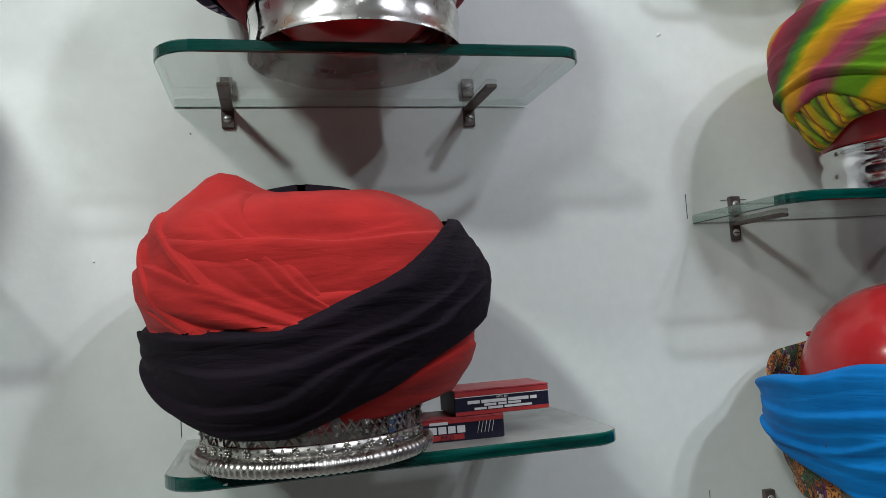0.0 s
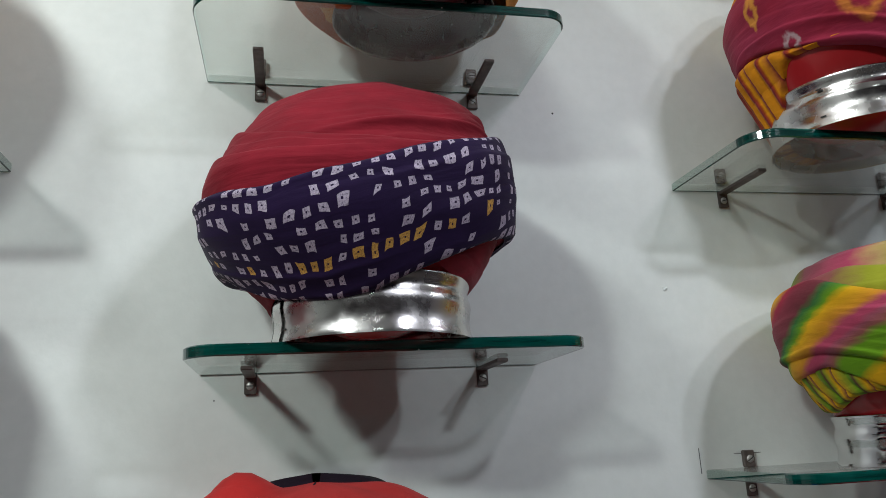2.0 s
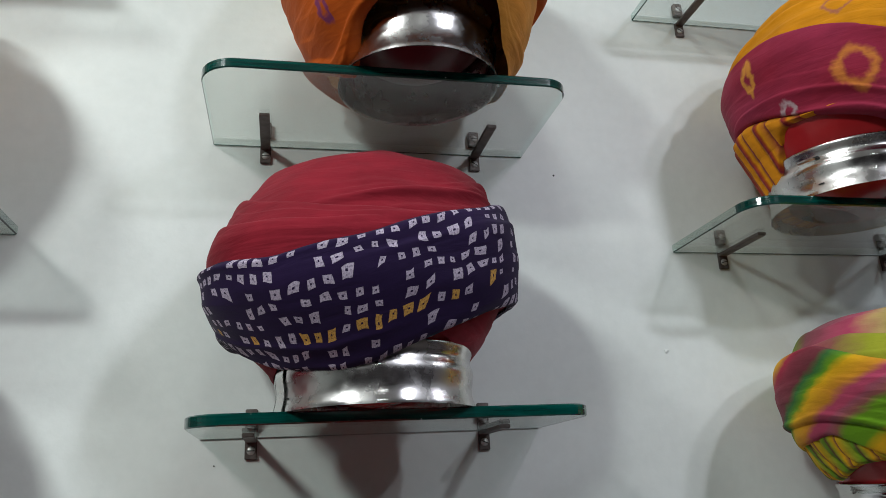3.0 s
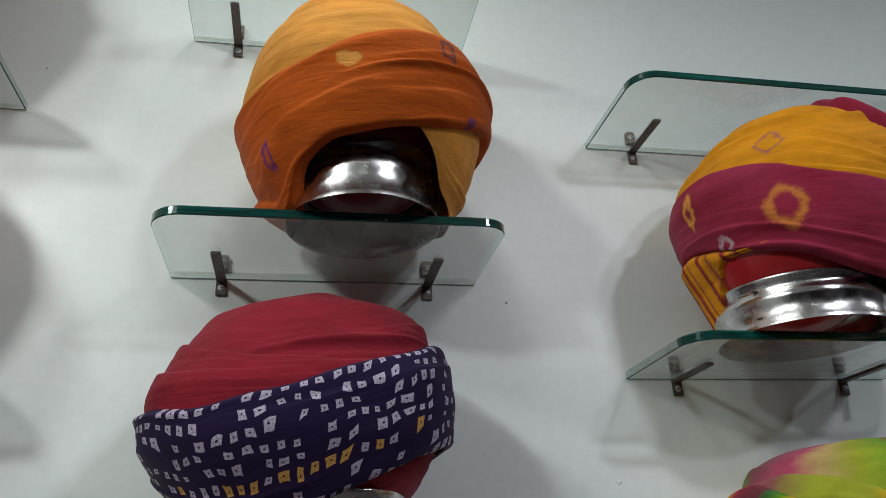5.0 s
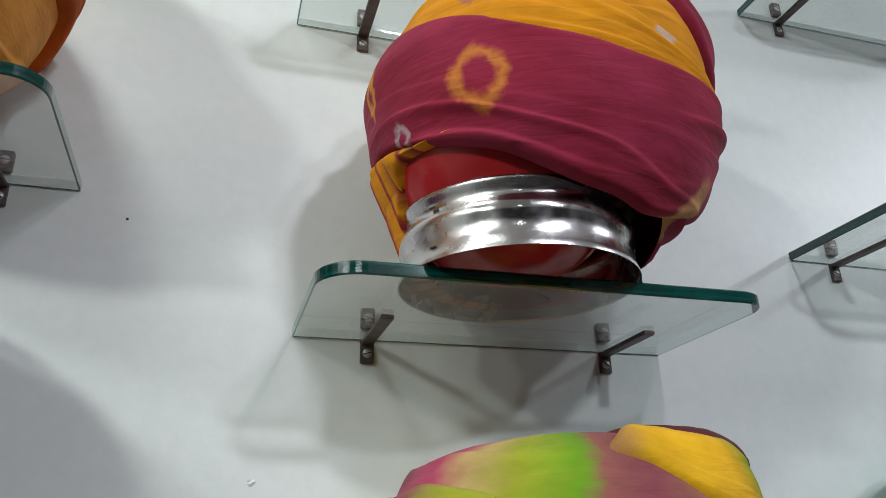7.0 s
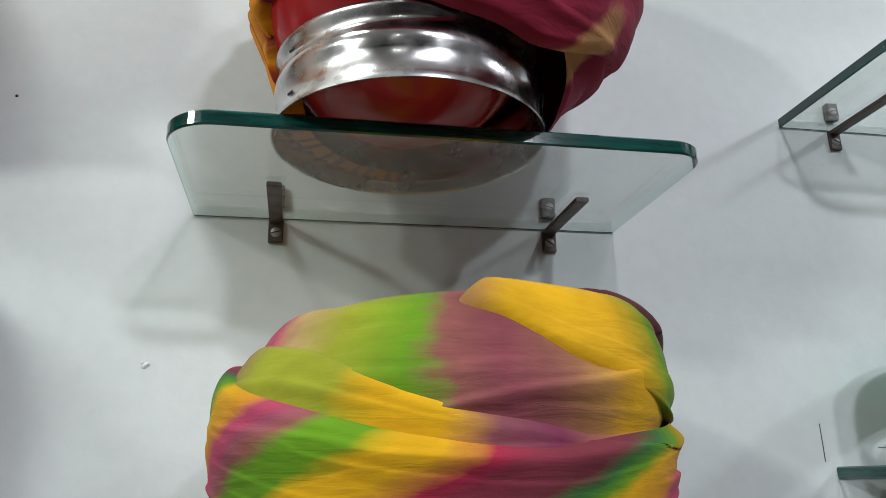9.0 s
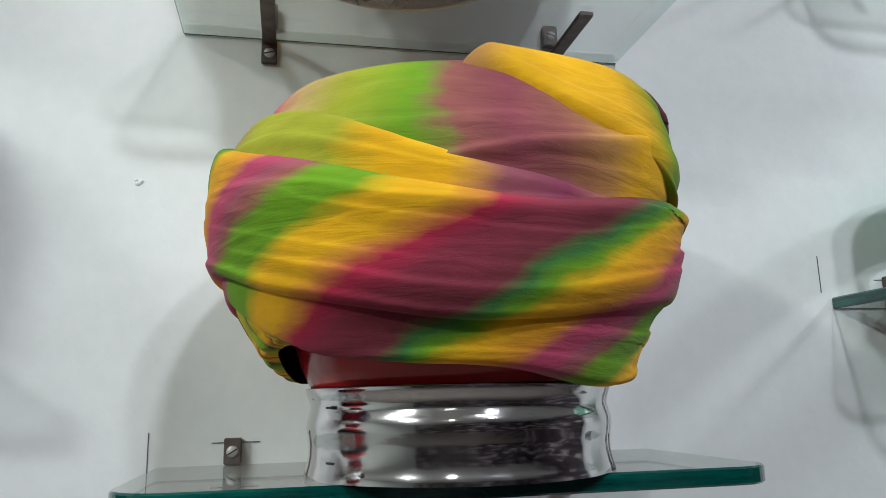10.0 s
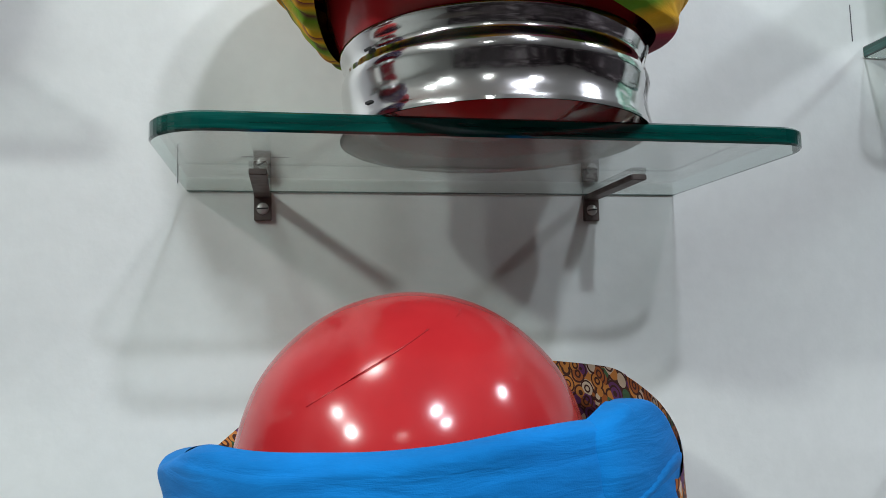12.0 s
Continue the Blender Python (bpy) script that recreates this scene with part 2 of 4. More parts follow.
# wall paint: satin emulsion, roller texture and faint stains
M_WALL, nt, b = material("pale_wall_paint", rough=0.42)
geo = node(nt, "ShaderNodeNewGeometry").outputs[0]
big = noise_at(nt, geo, 2.2, 4)
fine = noise_at(nt, geo, 60.0, 4)
tone = ramp(nt, big.outputs[0], [(0.3, (0.66, 0.7, 0.675)), (0.7, (0.72, 0.755, 0.73))])
tone = blend(nt, 0.25, tone, ramp(nt, fine.outputs[0], [(0.35, (0.64, 0.67, 0.65)), (0.65, (0.75, 0.78, 0.76))]))
nt.links.new(tone, b.inputs["Base Color"])
bump = node(nt, "ShaderNodeBump", {"Strength": 0.08, "Distance": 0.002, "Height": noise_at(nt, geo, 160.0, 3).outputs[0]})
bump = node(nt, "ShaderNodeBump", {"Strength": 0.12, "Distance": 0.02, "Height": noise_at(nt, geo, 7.0, 2).outputs[0], "Normal": bump.outputs[0]})
nt.links.new(bump.outputs[0], b.inputs["Normal"])

M_CEIL, nt, b = material("ceiling_paint", (0.75, 0.76, 0.76), 0.8)
nt.links.new(ramp(nt, noise_at(nt, node(nt, "ShaderNodeNewGeometry").outputs[0], 3.0).outputs[0], [(0.3, (0.7, 0.71, 0.71)), (0.7, (0.78, 0.79, 0.79))]), b.inputs[0])
M_FLOOR, nt, b = material("floor_tile", (0.4, 0.36, 0.3), 0.3)
nt.links.new(ramp(nt, noise_at(nt, node(nt, "ShaderNodeNewGeometry").outputs[0], 5.0).outputs[0], [(0.3, (0.15, 0.13, 0.115)), (0.7, (0.24, 0.21, 0.19))]), b.inputs[0])
# mottled dark for unseen walls, so the steel rings mirror a dim shop
M_BACKDROP, nt, b = material("shop_reflection_backdrop", (0.2, 0.16, 0.15), 0.6)
nt.links.new(ramp(nt, noise_at(nt, stretched(nt, node(nt, "ShaderNodeNewGeometry").outputs[0], 1.6, 1.6, 4.5), 1.0, 4).outputs[0], [(0.42, (0.022, 0.014, 0.018)), (0.54, (0.075, 0.05, 0.06)), (0.62, (0.4, 0.36, 0.38))]), b.inputs[0])

# glass: a clear pane with a film of dust on top that also paints in haze and reflection, and the deep green cut edge
M_PANE = bpy.data.materials.new("clear_shelf_glass")
M_PANE.use_nodes = True
nt = M_PANE.node_tree
nt.nodes.clear()
geo = node(nt, "ShaderNodeNewGeometry")
clear = node(nt, "ShaderNodeBsdfTransparent", {0: (0.95, 0.975, 0.963, 1)})
shine = node(nt, "ShaderNodeBsdfGlossy", {"Roughness": 0.03})
facing = node(nt, "ShaderNodeLayerWeight", {"Blend": 0.5}).outputs[1]
fres = maths(nt, "MULTIPLY_ADD", maths(nt, "POWER", facing, 5.0), 0.9, 0.06)
mix = node(nt, "ShaderNodeMixShader", {0: fres, 1: clear.outputs[0], 2: shine.outputs[0]})
dust_haze = node(nt, "ShaderNodeBsdfDiffuse", {0: (0.6, 0.585, 0.56, 1)})
speck = ramp(nt, noise_at(nt, geo.outputs[0], 25.0, 6).outputs[0], [(0.35, (0.02, 0.02, 0.02)), (0.75, (0.05, 0.05, 0.05))])
film = node(nt, "ShaderNodeMixShader", {0: speck, 1: mix.outputs[0], 2: dust_haze.outputs[0]})
out = node(nt, "ShaderNodeOutputMaterial", {0: film.outputs[0]})
# top face: dust, thickened to paint the grey haze over what lies behind
M_TOP = M_PANE.copy()
M_TOP.name = "dust_and_haze_glass_top"
nt = M_TOP.node_tree
veil = [n for n in nt.nodes if n.type == "MIX_SHADER"][-1]
lower = [n for n in nt.nodes if n.type == "BSDF_DIFFUSE"][0]
glow = node(nt, "ShaderNodeBsdfTranslucent", {0: (0.55, 0.54, 0.52, 1)})
both = node(nt, "ShaderNodeMixShader", {0: 0.45, 1: lower.outputs[0], 2: glow.outputs[0]})
nt.links.new(both.outputs[0], veil.inputs[2])
for n in nt.nodes:
    if n.type == "VALTORGB":
        n.color_ramp.elements[0].color, n.color_ramp.elements[1].color = (0.15, 0.15, 0.15, 1), (0.21, 0.21, 0.21, 1)
# denser still: dust plus a painted reflection of the pale wall
M_FILM = M_TOP.copy()
M_FILM.name = "dust_and_reflection_glass_top"
for n in M_FILM.node_tree.nodes:
    if n.type == "VALTORGB":
        n.color_ramp.elements[0].color, n.color_ramp.elements[1].color = (0.42, 0.42, 0.42, 1), (0.55, 0.55, 0.55, 1)
M_EDGE, nt, b = material("green_glass_edge", (0.0, 0.11, 0.085), 0.12)
geo = node(nt, "ShaderNodeNewGeometry").outputs[0]
streak = noise_at(nt, stretched(nt, geo, 14, 14, 200), 1.0, 3)
tone = ramp(nt, streak.outputs[0], [(0.3, (0.0, 0.022, 0.018)), (0.55, (0.0, 0.05, 0.04)), (0.8, (0.008, 0.12, 0.1))])
chips = ramp(nt, noise_at(nt, geo, 210.0, 1).outputs[0], [(0.79, (0, 0, 0)), (0.81, (1, 1, 1))])
nt.links.new(blend(nt, chips, tone, (0.6, 0.7, 0.68)), b.inputs[0])
b.inputs["Coat Weight"].default_value = 0.5
M_SIDE = bpy.data.materials.new("side_cut_glass")
M_SIDE.use_nodes = True
nt = M_SIDE.node_tree
nt.nodes.clear()
clear = node(nt, "ShaderNodeBsdfTransparent", {0: (0.88, 0.96, 0.94, 1)})
green = node(nt, "ShaderNodeBsdfPrincipled", {"Base Color": (0.005, 0.08, 0.07, 1), "Roughness": 0.15})
out = node(nt, "ShaderNodeOutputMaterial", {0: node(nt, "ShaderNodeMixShader", {0: 0.14, 1: clear.outputs[0], 2: green.outputs[0]}).outputs[0]})

# metals and plastics
M_BRACKET, nt, b = material("dull_nickel_bracket", (0.2, 0.18, 0.165), 0.5, 0.35)
geo = node(nt, "ShaderNodeNewGeometry").outputs[0]
nt.links.new(ramp(nt, noise_at(nt, geo, 120.0, 4).outputs[0], [(0.3, (0.085, 0.066, 0.06)), (0.7, (0.15, 0.12, 0.11))]), b.inputs[0])
M_SCREW, nt, b = material("screw_steel", (0.5, 0.49, 0.47), 0.4, 0.5)
# near-black that paints the shade inside slots, slits, holes and the ring seam
M_SLOT, nt, b = material("screw_slot_shadow", (0.03, 0.03, 0.03), 0.8)


def steel(name, tint, rough):
    m, nt, b = material(name, tint, rough, 1.0)
    geo = node(nt, "ShaderNodeNewGeometry").outputs[0]
    smudge = noise_at(nt, geo, 35.0, 5)
    nt.links.new(ramp(nt, smudge.outputs[0], [(0.35, (rough * 0.6,) * 3), (0.7, (rough * 1.7,) * 3)]), b.inputs["Roughness"])
    bump = node(nt, "ShaderNodeBump", {"Strength": 0.07, "Distance": 0.002, "Height": noise_at(nt, stretched(nt, geo, 55, 55, 90), 1.0, 2).outputs[0]})
    nt.links.new(bump.outputs[0], b.inputs["Normal"])
    return m


M_STEEL = steel("polished_steel", (0.7, 0.69, 0.69), 0.1)
M_BRUSHED = steel("worn_steel", (0.66, 0.64, 0.63), 0.22)
M_SILVER = steel("white_metal_filigree", (0.5, 0.48, 0.45), 0.28)
M_BALL, nt, b = material("red_plastic", (0.42, 0.018, 0.022), 0.22)
geo = node(nt, "ShaderNodeNewGeometry").outputs[0]
nt.links.new(ramp(nt, noise_at(nt, geo, 14.0, 4).outputs[0], [(0.3, (0.36, 0.014, 0.018)), (0.7, (0.46, 0.024, 0.028))]), b.inputs[0])
nt.links.new(ramp(nt, noise_at(nt, geo, 30.0, 5).outputs[0], [(0.35, (0.15,) * 3), (0.7, (0.2,) * 3)]), b.inputs["Roughness"])
# red plastic again, coloured darker for the shade inside the amber turban
M_BALL_SHADED, nt, b = material("shaded_red_plastic", (0.1, 0.008, 0.014), 0.3)
nt.links.new(ramp(nt, noise_at(nt, node(nt, "ShaderNodeNewGeometry").outputs[0], 14.0, 4).outputs[0], [(0.3, (0.08, 0.006, 0.012)), (0.7, (0.13, 0.01, 0.018))]), b.inputs[0])
M_CARD_RED, nt, b = material("red_card", (0.45, 0.03, 0.04), 0.4)
nt.links.new(ramp(nt, noise_at(nt, node(nt, "ShaderNodeNewGeometry").outputs[0], 60.0, 5).outputs[0], [(0.35, (0.36, 0.02, 0.03)), (0.75, (0.52, 0.12, 0.12))]), b.inputs[0])
M_CARD_NAVY, nt, b = material("navy_card", (0.012, 0.012, 0.03), 0.35)
M_INK_WHITE, nt, b = material("white_ink", (0.7, 0.7, 0.7), 0.5)
M_INK_RED, nt, b = material("red_ink", (0.4, 0.03, 0.03), 0.5)
M_PENCIL, nt, b = material("pencil_grey", (0.1, 0.1, 0.11), 0.7)
M_JAR = bpy.data.materials.new("clear_plastic")
M_JAR.use_nodes = True
nt = M_JAR.node_tree
nt.nodes.clear()
clear = node(nt, "ShaderNodeBsdfTransparent", {0: (0.93, 0.97, 0.95, 1)})
shine = node(nt, "ShaderNodeBsdfGlossy", {"Roughness": 0.1})
out = node(nt, "ShaderNodeOutputMaterial", {0: node(nt, "ShaderNodeMixShader", {0: 0.08, 1: clear.outputs[0], 2: shine.outputs[0]}).outputs[0]})
M_MINT, nt, b = material("mint_label", (0.3, 0.62, 0.5), 0.5)
nt.links.new(ramp(nt, noise_at(nt, node(nt, "ShaderNodeNewGeometry").outputs[0], 40.0, 3).outputs[0], [(0.4, (0.25, 0.55, 0.43)), (0.6, (0.6, 0.78, 0.7))]), b.inputs[0])


# ---- building blocks ----
def mesh_of(name, verts, faces, mats, index=None, smooth=True):
    me = bpy.data.meshes.new(name)
    me.from_pydata([tuple(map(float, v)) for v in verts], [], faces)
    for m in mats:
        me.materials.append(m)
    if index is not None:
        me.polygons.foreach_set("material_index", index)
    me.polygons.foreach_set("use_smooth", [smooth] * len(me.polygons))
    me.update()
    return me


def under(name, me, parent, at=(0, 0, 0), label=""):
    ob = new(name, me)
    ob.parent = parent
    ob.location = at
    return tagged(ob, label)


def thing(name, at, label, category, group="", kind=""):
    return tagged(new(name), label, category, group, kind) if at is None else _placed(tagged(new(name), label, category, group, kind), at)


def _placed(ob, at):
    ob.location = at
    ob.empty_display_size = 0.05
    return ob


def block(bm, x0, x1, y0, y1, z0, z1, bevel=0.0):
    r = bmesh.ops.create_cube(bm, size=1.0)
    for v in r["verts"]:
        v.co = Vector(((x0 + x1) / 2 + v.co.x * (x1 - x0), (y0 + y1) / 2 + v.co.y * (y1 - y0), (z0 + z1) / 2 + v.co.z * (z1 - z0)))
    if bevel:
        edges = {e for v in r["verts"] for e in v.link_edges}
        bmesh.ops.bevel(bm, geom=list(edges), offset=bevel, segments=2, affect="EDGES")


def from_bm(name, bm, mats, smooth=False):
    me = bpy.data.meshes.new(name)
    bm.normal_update()
    bm.to_mesh(me)
    bm.free()
    for m in mats:
        me.materials.append(m)
    me.polygons.foreach_set("use_smooth", [smooth] * len(me.polygons))
    return me


def lathe(name, profile, mats, seg=128, start=0.0, turn=360.0, wobble=0.0, closed=True):
    """Turn a profile of (radius, height) round z."""
    n = seg if closed else seg + 1
    verts, faces = [], []
    k = len(profile)
    for i in range(n):
        a = radians(start + turn * i / seg)
        for r, z in profile:
            w = wobble * (math.sin(3 * a + z * 90) + 0.6 * math.sin(7 * a + 1.3 - z * 150) + 0.4 * math.sin(13 * a + z * 60))
            verts.append(((r + w) * math.sin(a), -(r + w) * math.cos(a), z))
    for i in range(seg):
        j = (i + 1) % n
        for q in range(k - 1):
            faces.append((i * k + q, j * k + q, j * k + q + 1, i * k + q + 1))
    return mesh_of(name, verts, faces, mats)


# ---- the setting ----
def slab(name, box, mat, label, category, bevel=0.0):
    bm = bmesh.new()
    block(bm, *box, bevel)
    return tagged(new(name, from_bm(name, bm, [mat])), label, category, kind="structure")


wall_north = slab("wall_north", (-3.3, 4.1, 0.0, 0.14, 0.0, CEILING), M_WALL, "pale grey-green painted wall with glass shelves", "wall")
# other walls, floor and ceiling are unseen, added to close the room
slab("wall_west", (-3.44, -3.3, -4.6, 0.14, 0.0, CEILING), M_WALL, "plain pale painted side wall", "wall")
slab("wall_east", (4.1, 4.24, -4.6, 0.14, 0.0, CEILING), M_BACKDROP, "dark mottled side wall, unseen, added for reflections in the steel", "wall")
slab("wall_south", (-3.44, 4.24, -4.74, -4.6, 0.0, CEILING), M_BACKDROP, "dark mottled wall across the shop, unseen, added for reflections in the steel", "wall")
slab("floor", (-3.44, 4.24, -4.74, 0.14, -0.1, 0.0), M_FLOOR, "dull beige shop floor", "floor")
slab("ceiling", (-3.44, 4.24, -4.74, 0.14, CEILING, CEILING + 0.1), M_CEIL, "plain white ceiling", "ceiling")

# pencil lines, a nail hole and paint pits on the wall
pencil = [(0.578, 1.578, 0.0007, 0.03), (0.642, 1.584, 0.036, 0.0007), (1.17, 1.72, 0.0007, 0.035), (1.246, 1.715, 0.034, 0.0007),
          (-0.004, 1.375, 0.0006, 0.02), (0.575, 1.235, 0.0006, 0.02)]
for x, z, w, h in pencil:
    bm = bmesh.new()
    block(bm, x - w / 2, x + w / 2, -0.0006, 0.002, z - h / 2, z + h / 2)
    under("pencil_line", from_bm("pencil_line", bm, [M_PENCIL]), wall_north)
for x, z, r, m in [(0.433, 2.024, 0.0016, M_SLOT), (0.56, 1.788, 0.003, M_WALL), (0.5625, 1.7895, 0.0022, M_WALL), (0.5585, 1.7905, 0.0017, M_WALL), (-0.08, 1.544, 0.0012, M_WALL), (0.016, 1.672, 0.0009, M_SLOT), (-0.19, 2.35, 0.0012, M_SLOT)]:
    under("wall_blemish", lathe("wall_blemish", [(0.0, 0.0012), (r * 0.6, 0.001), (r, -0.0005)], [m], 10), wall_north, (x, 0, z)).rotation_euler = (radians(90), 0, 0)


def fixture(x, y, size):
    t = thing("ceiling_downlight", (x, y, CEILING), "round white recessed ceiling downlight, switched on", "ceiling light", "ceiling downlights")
    r = size / 2
    under("trim_ring", lathe("trim_ring", [(r + 0.002, 0.0), (r + 0.02, -0.001), (r + 0.02, -0.008), (r + 0.004, -0.012), (r + 0.002, -0.004)], [M_CEIL], 40), t)


for lamp_row in LAMPS:
    fixture(lamp_row[0], lamp_row[1], lamp_row[3])


# ---- glass shelves ----
THICK = 0.011


def shelf(x, z, width, depth=0.185, group="glass wall shelves", ks=(0.062, 0.32), round_left=0.035, outer_side=False, film=False, label="clear glass wall shelf with green cut edges on two metal brackets"):
    s = thing("glass_shelf", (x, 0, z), label, "shelf", group)

    def outline(inset):
        pts = [(inset, -inset * 0.2 - 0.001)]
        for cx, cy, r, a0 in [(round_left, -depth + round_left, round_left, 180), (width - 0.028, -depth + 0.028, 0.028, 270)]:
            for i in range(13):
                a = radians(a0 + 90 * i / 12)
                pts.append((cx + (r - inset) * math.cos(a), cy + (r - inset) * math.sin(a)))
        pts.append((width - inset, -inset * 0.2 - 0.001))
        return pts

    verts, faces, index = [], [], []
    levels = [(0.0012, 0.0), (0.0, 0.0012), (0.0, THICK - 0.0012), (0.0012, THICK)]
    for inset, h in levels:
        verts += [(px, py, h) for px, py in outline(inset)]
    n = len(verts) // 4
    for lv in range(3):
        for i in range(n):
            j = (i + 1) % n
            faces.append((lv * n + i, lv * n + j, lv * n + n + j, lv * n + n + i))
            index.append(1 if lv == 0 or 1 <= i < n - 2 or (outer_side and i == 0) else 0 if i == n - 1 else 2)
    faces += [tuple(reversed(range(n))), tuple(range(3 * n, 4 * n))]
    index += [0, 3]
    pane = mesh_of("glass_pane", verts, faces, [M_PANE, M_EDGE, M_SIDE, M_FILM if film else M_TOP], index, False)
    under("glass_pane", pane, s)
    for k in ks:
        bm = bmesh.new()
        block(bm, -0.0065, 0.0065, -0.004, 0.0, -0.022, -0.0002, 0.0006)
        block(bm, -0.0058, 0.0058, -0.092, -0.0035, -0.0045, -0.0004, 0.0006)
        br = under("bracket", from_bm("bracket", bm, [M_BRACKET]), s, (k, 0, 0), "dull nickel angle bracket")
        bm = bmesh.new()
        block(bm, -0.0065, 0.0065, -0.008, 0.0, THICK + 0.0004, THICK + 0.02, 0.0008)
        clip = under("clip", from_bm("clip", bm, [M_BRACKET]), s, (k, 0, 0), "small square nickel clip")
        for part_of, y, zz in [(br, -0.004, -0.013), (clip, -0.008, THICK + 0.01)]:
            head = lathe("screw", [(0.0, 0.0014), (0.003, 0.0013), (0.0045, 0.0004), (0.0046, -0.0004)], [M_SCREW], 20)
            sc = under("screw", head, part_of, (0, y, zz))
            sc.rotation_euler = (radians(90), radians(random.uniform(-40, 40)), 0)
            bm = bmesh.new()
            block(bm, -0.0042, 0.0042, -0.0005, 0.0005, 0.0009, 0.0016)
            slot = from_bm("slot", bm, [M_SLOT])
            sl = under("screw_slot", slot, part_of, (0, y, zz))
            sl.rotation_euler = sc.rotation_euler
    return s


Z = dict(A=1.351, B=1.699, C=2.047, C2=2.415, D=2.274, E=1.919, F=1.5565, G=1.207, H=2.412, I=2.046, J=1.687, K=1.315)
shelf(0.0, Z["A"], 0.38, 0.197, film=True)
shelf(0.0, Z["B"], 0.383, 0.173, ks=(0.054, 0.315))
shelf(0.0, Z["C"], 0.39, ks=(0.062, 0.325))
shelf(-0.002, Z["C2"], 0.39)
shelf(0.577, Z["D"], 0.405, ks=(0.074, 0.326))
shelf(0.589, Z["E"], 0.39, ks=(0.071, 0.324))
shelf(0.584, Z["F"], 0.397, ks=(0.056, 0.321))
shelf(0.588, Z["G"], 0.39)
for k in "HIJK":
    shelf(1.18, Z[k], 0.39, ks=(0.064, 0.32), outer_side=True)
for z in (2.28, 1.928, 1.575):
    shelf(-0.594, z, 0.39)


# ---- rings and balls under the turbans ----
def ring_stand(x, y, z, r, h=0.055, seam=80, ridge=1.0, mat=None):
    p = [(0.006, 0.0), (0.004, 0.05), (-0.006, 0.13), (-0.014, 0.24), (-0.014, 0.36), (-0.006, 0.47), (-0.001, 0.55), (-0.004, 0.63), (-0.016, 0.71), (-0.022, 0.77), (-0.018, 0.84), (-0.006, 0.91), (0.001, 0.96), (0.001, 1.0)]
    p = [(1 + ridge * a, b) for a, b in p]
    outer = [(r * a, h * b) for a, b in p]
    inner = [(q - 0.0012, zz) for q, zz in reversed(outer)]
    prof = []
    for (a, b), (c, d) in zip(outer, outer[1:]):
        prof += [(a, b), ((a + c) / 2, (b + d) / 2)]
    prof.append(outer[-1])
    s = thing("ring_stand", (x, y, z), "polished steel ring stand with grooved sides on a glass shelf", "stand", "steel ring stands")
    under("ring_band", lathe("ring_band", prof + inner + [outer[0]], [mat or M_STEEL], 144, wobble=0.00015), s)
    lap = lathe("lap_joint", [(q + 0.0019, zz) for q, zz in prof] + [(q + 0.0002, zz) for q, zz in reversed(prof)] + [(prof[0][0] + 0.0019, prof[0][1])], [mat or M_STEEL], 10, seam - 12, 12, 0.00015, False)
    under("lap_joint", lap, s, label="overlapped steel seam of the band")
    # the seam's open edge is a raised black strip, its shade painted in
    edge = seam if seam > 0 else seam - 12.5
    gap = lathe("seam_gap", [(q + 0.0021, zz) for q, zz in prof] + [(q + 0.0002, zz) for q, zz in reversed(prof)] + [(prof[0][0] + 0.0021, prof[0][1])], [M_SLOT], 2, edge, 0.7, 0.00015, False)
    under("seam_gap", gap, s, label="dark open edge of the seam")
    for hz in (0.2, 0.78):
        bm = bmesh.new()
        block(bm, -0.003, 0.003, -0.0006, 0.0006, h * hz - 0.0006, h * hz + 0.0006)
        a = radians(-62)
        sl = under("slit", from_bm("slit", bm, [M_SLOT]), s, (r * 0.988 * math.sin(a), -r * 0.988 * math.cos(a), 0))
        sl.rotation_euler = (0, 0, a)
    return s


def ball(x, y, z, r, nub=False, mat=None, label="glossy red plastic ball used as a head form"):
    prof = [(r * math.sin(math.pi * i / 48), -r * math.cos(math.pi * i / 48)) for i in range(49)]
    prof[0], prof[-1] = (0.0001, -r), (0.0001, r)
    ob = thing("plastic_ball", (x, y, z), label, "ball", "red balls")
    under("ball_shell", lathe("ball_shell", prof, [mat or M_BALL], 72, wobble=0.0003), ob)
    if nub:
        bm = bmesh.new()
        bmesh.ops.create_uvsphere(bm, u_segments=10, v_segments=8, radius=0.005)
        nb = under("valve_nub", from_bm("valve_nub", bm, [M_BALL], True), ob, (-r * 0.6, r * 0.6, r * 0.5))
        nb.scale = (1.3, 0.9, 0.7)
        # moulding scars across the dome
        for a0, a1, tilt in [(-42, 0, 26), (18, 26, 4)]:
            n = 14
            verts, faces = [], []
            for i in range(n + 1):
                th, el = radians(a0 + (a1 - a0) * i / n), radians((26 if tilt > 9 else 58) + tilt * i / n)
                w = 0.0007 * math.sin(math.pi * i / n) + 0.0002
                for dw, lift in ((-w, 0.0), (0, 0.0009), (w, 0.0)):
                    q = r + lift
                    verts.append((q * math.cos(el) * math.sin(th) + dw, -q * math.cos(el) * math.cos(th), q * math.sin(el) + dw * 0.5))
                if i:
                    faces += [(i * 3 - 3, i * 3 - 2, i * 3 + 1, i * 3), (i * 3 - 2, i * 3 - 1, i * 3 + 2, i * 3 + 1)]
            under("mould_seam", mesh_of("mould_seam", verts, faces, [M_BALL]), ob)
    return ob


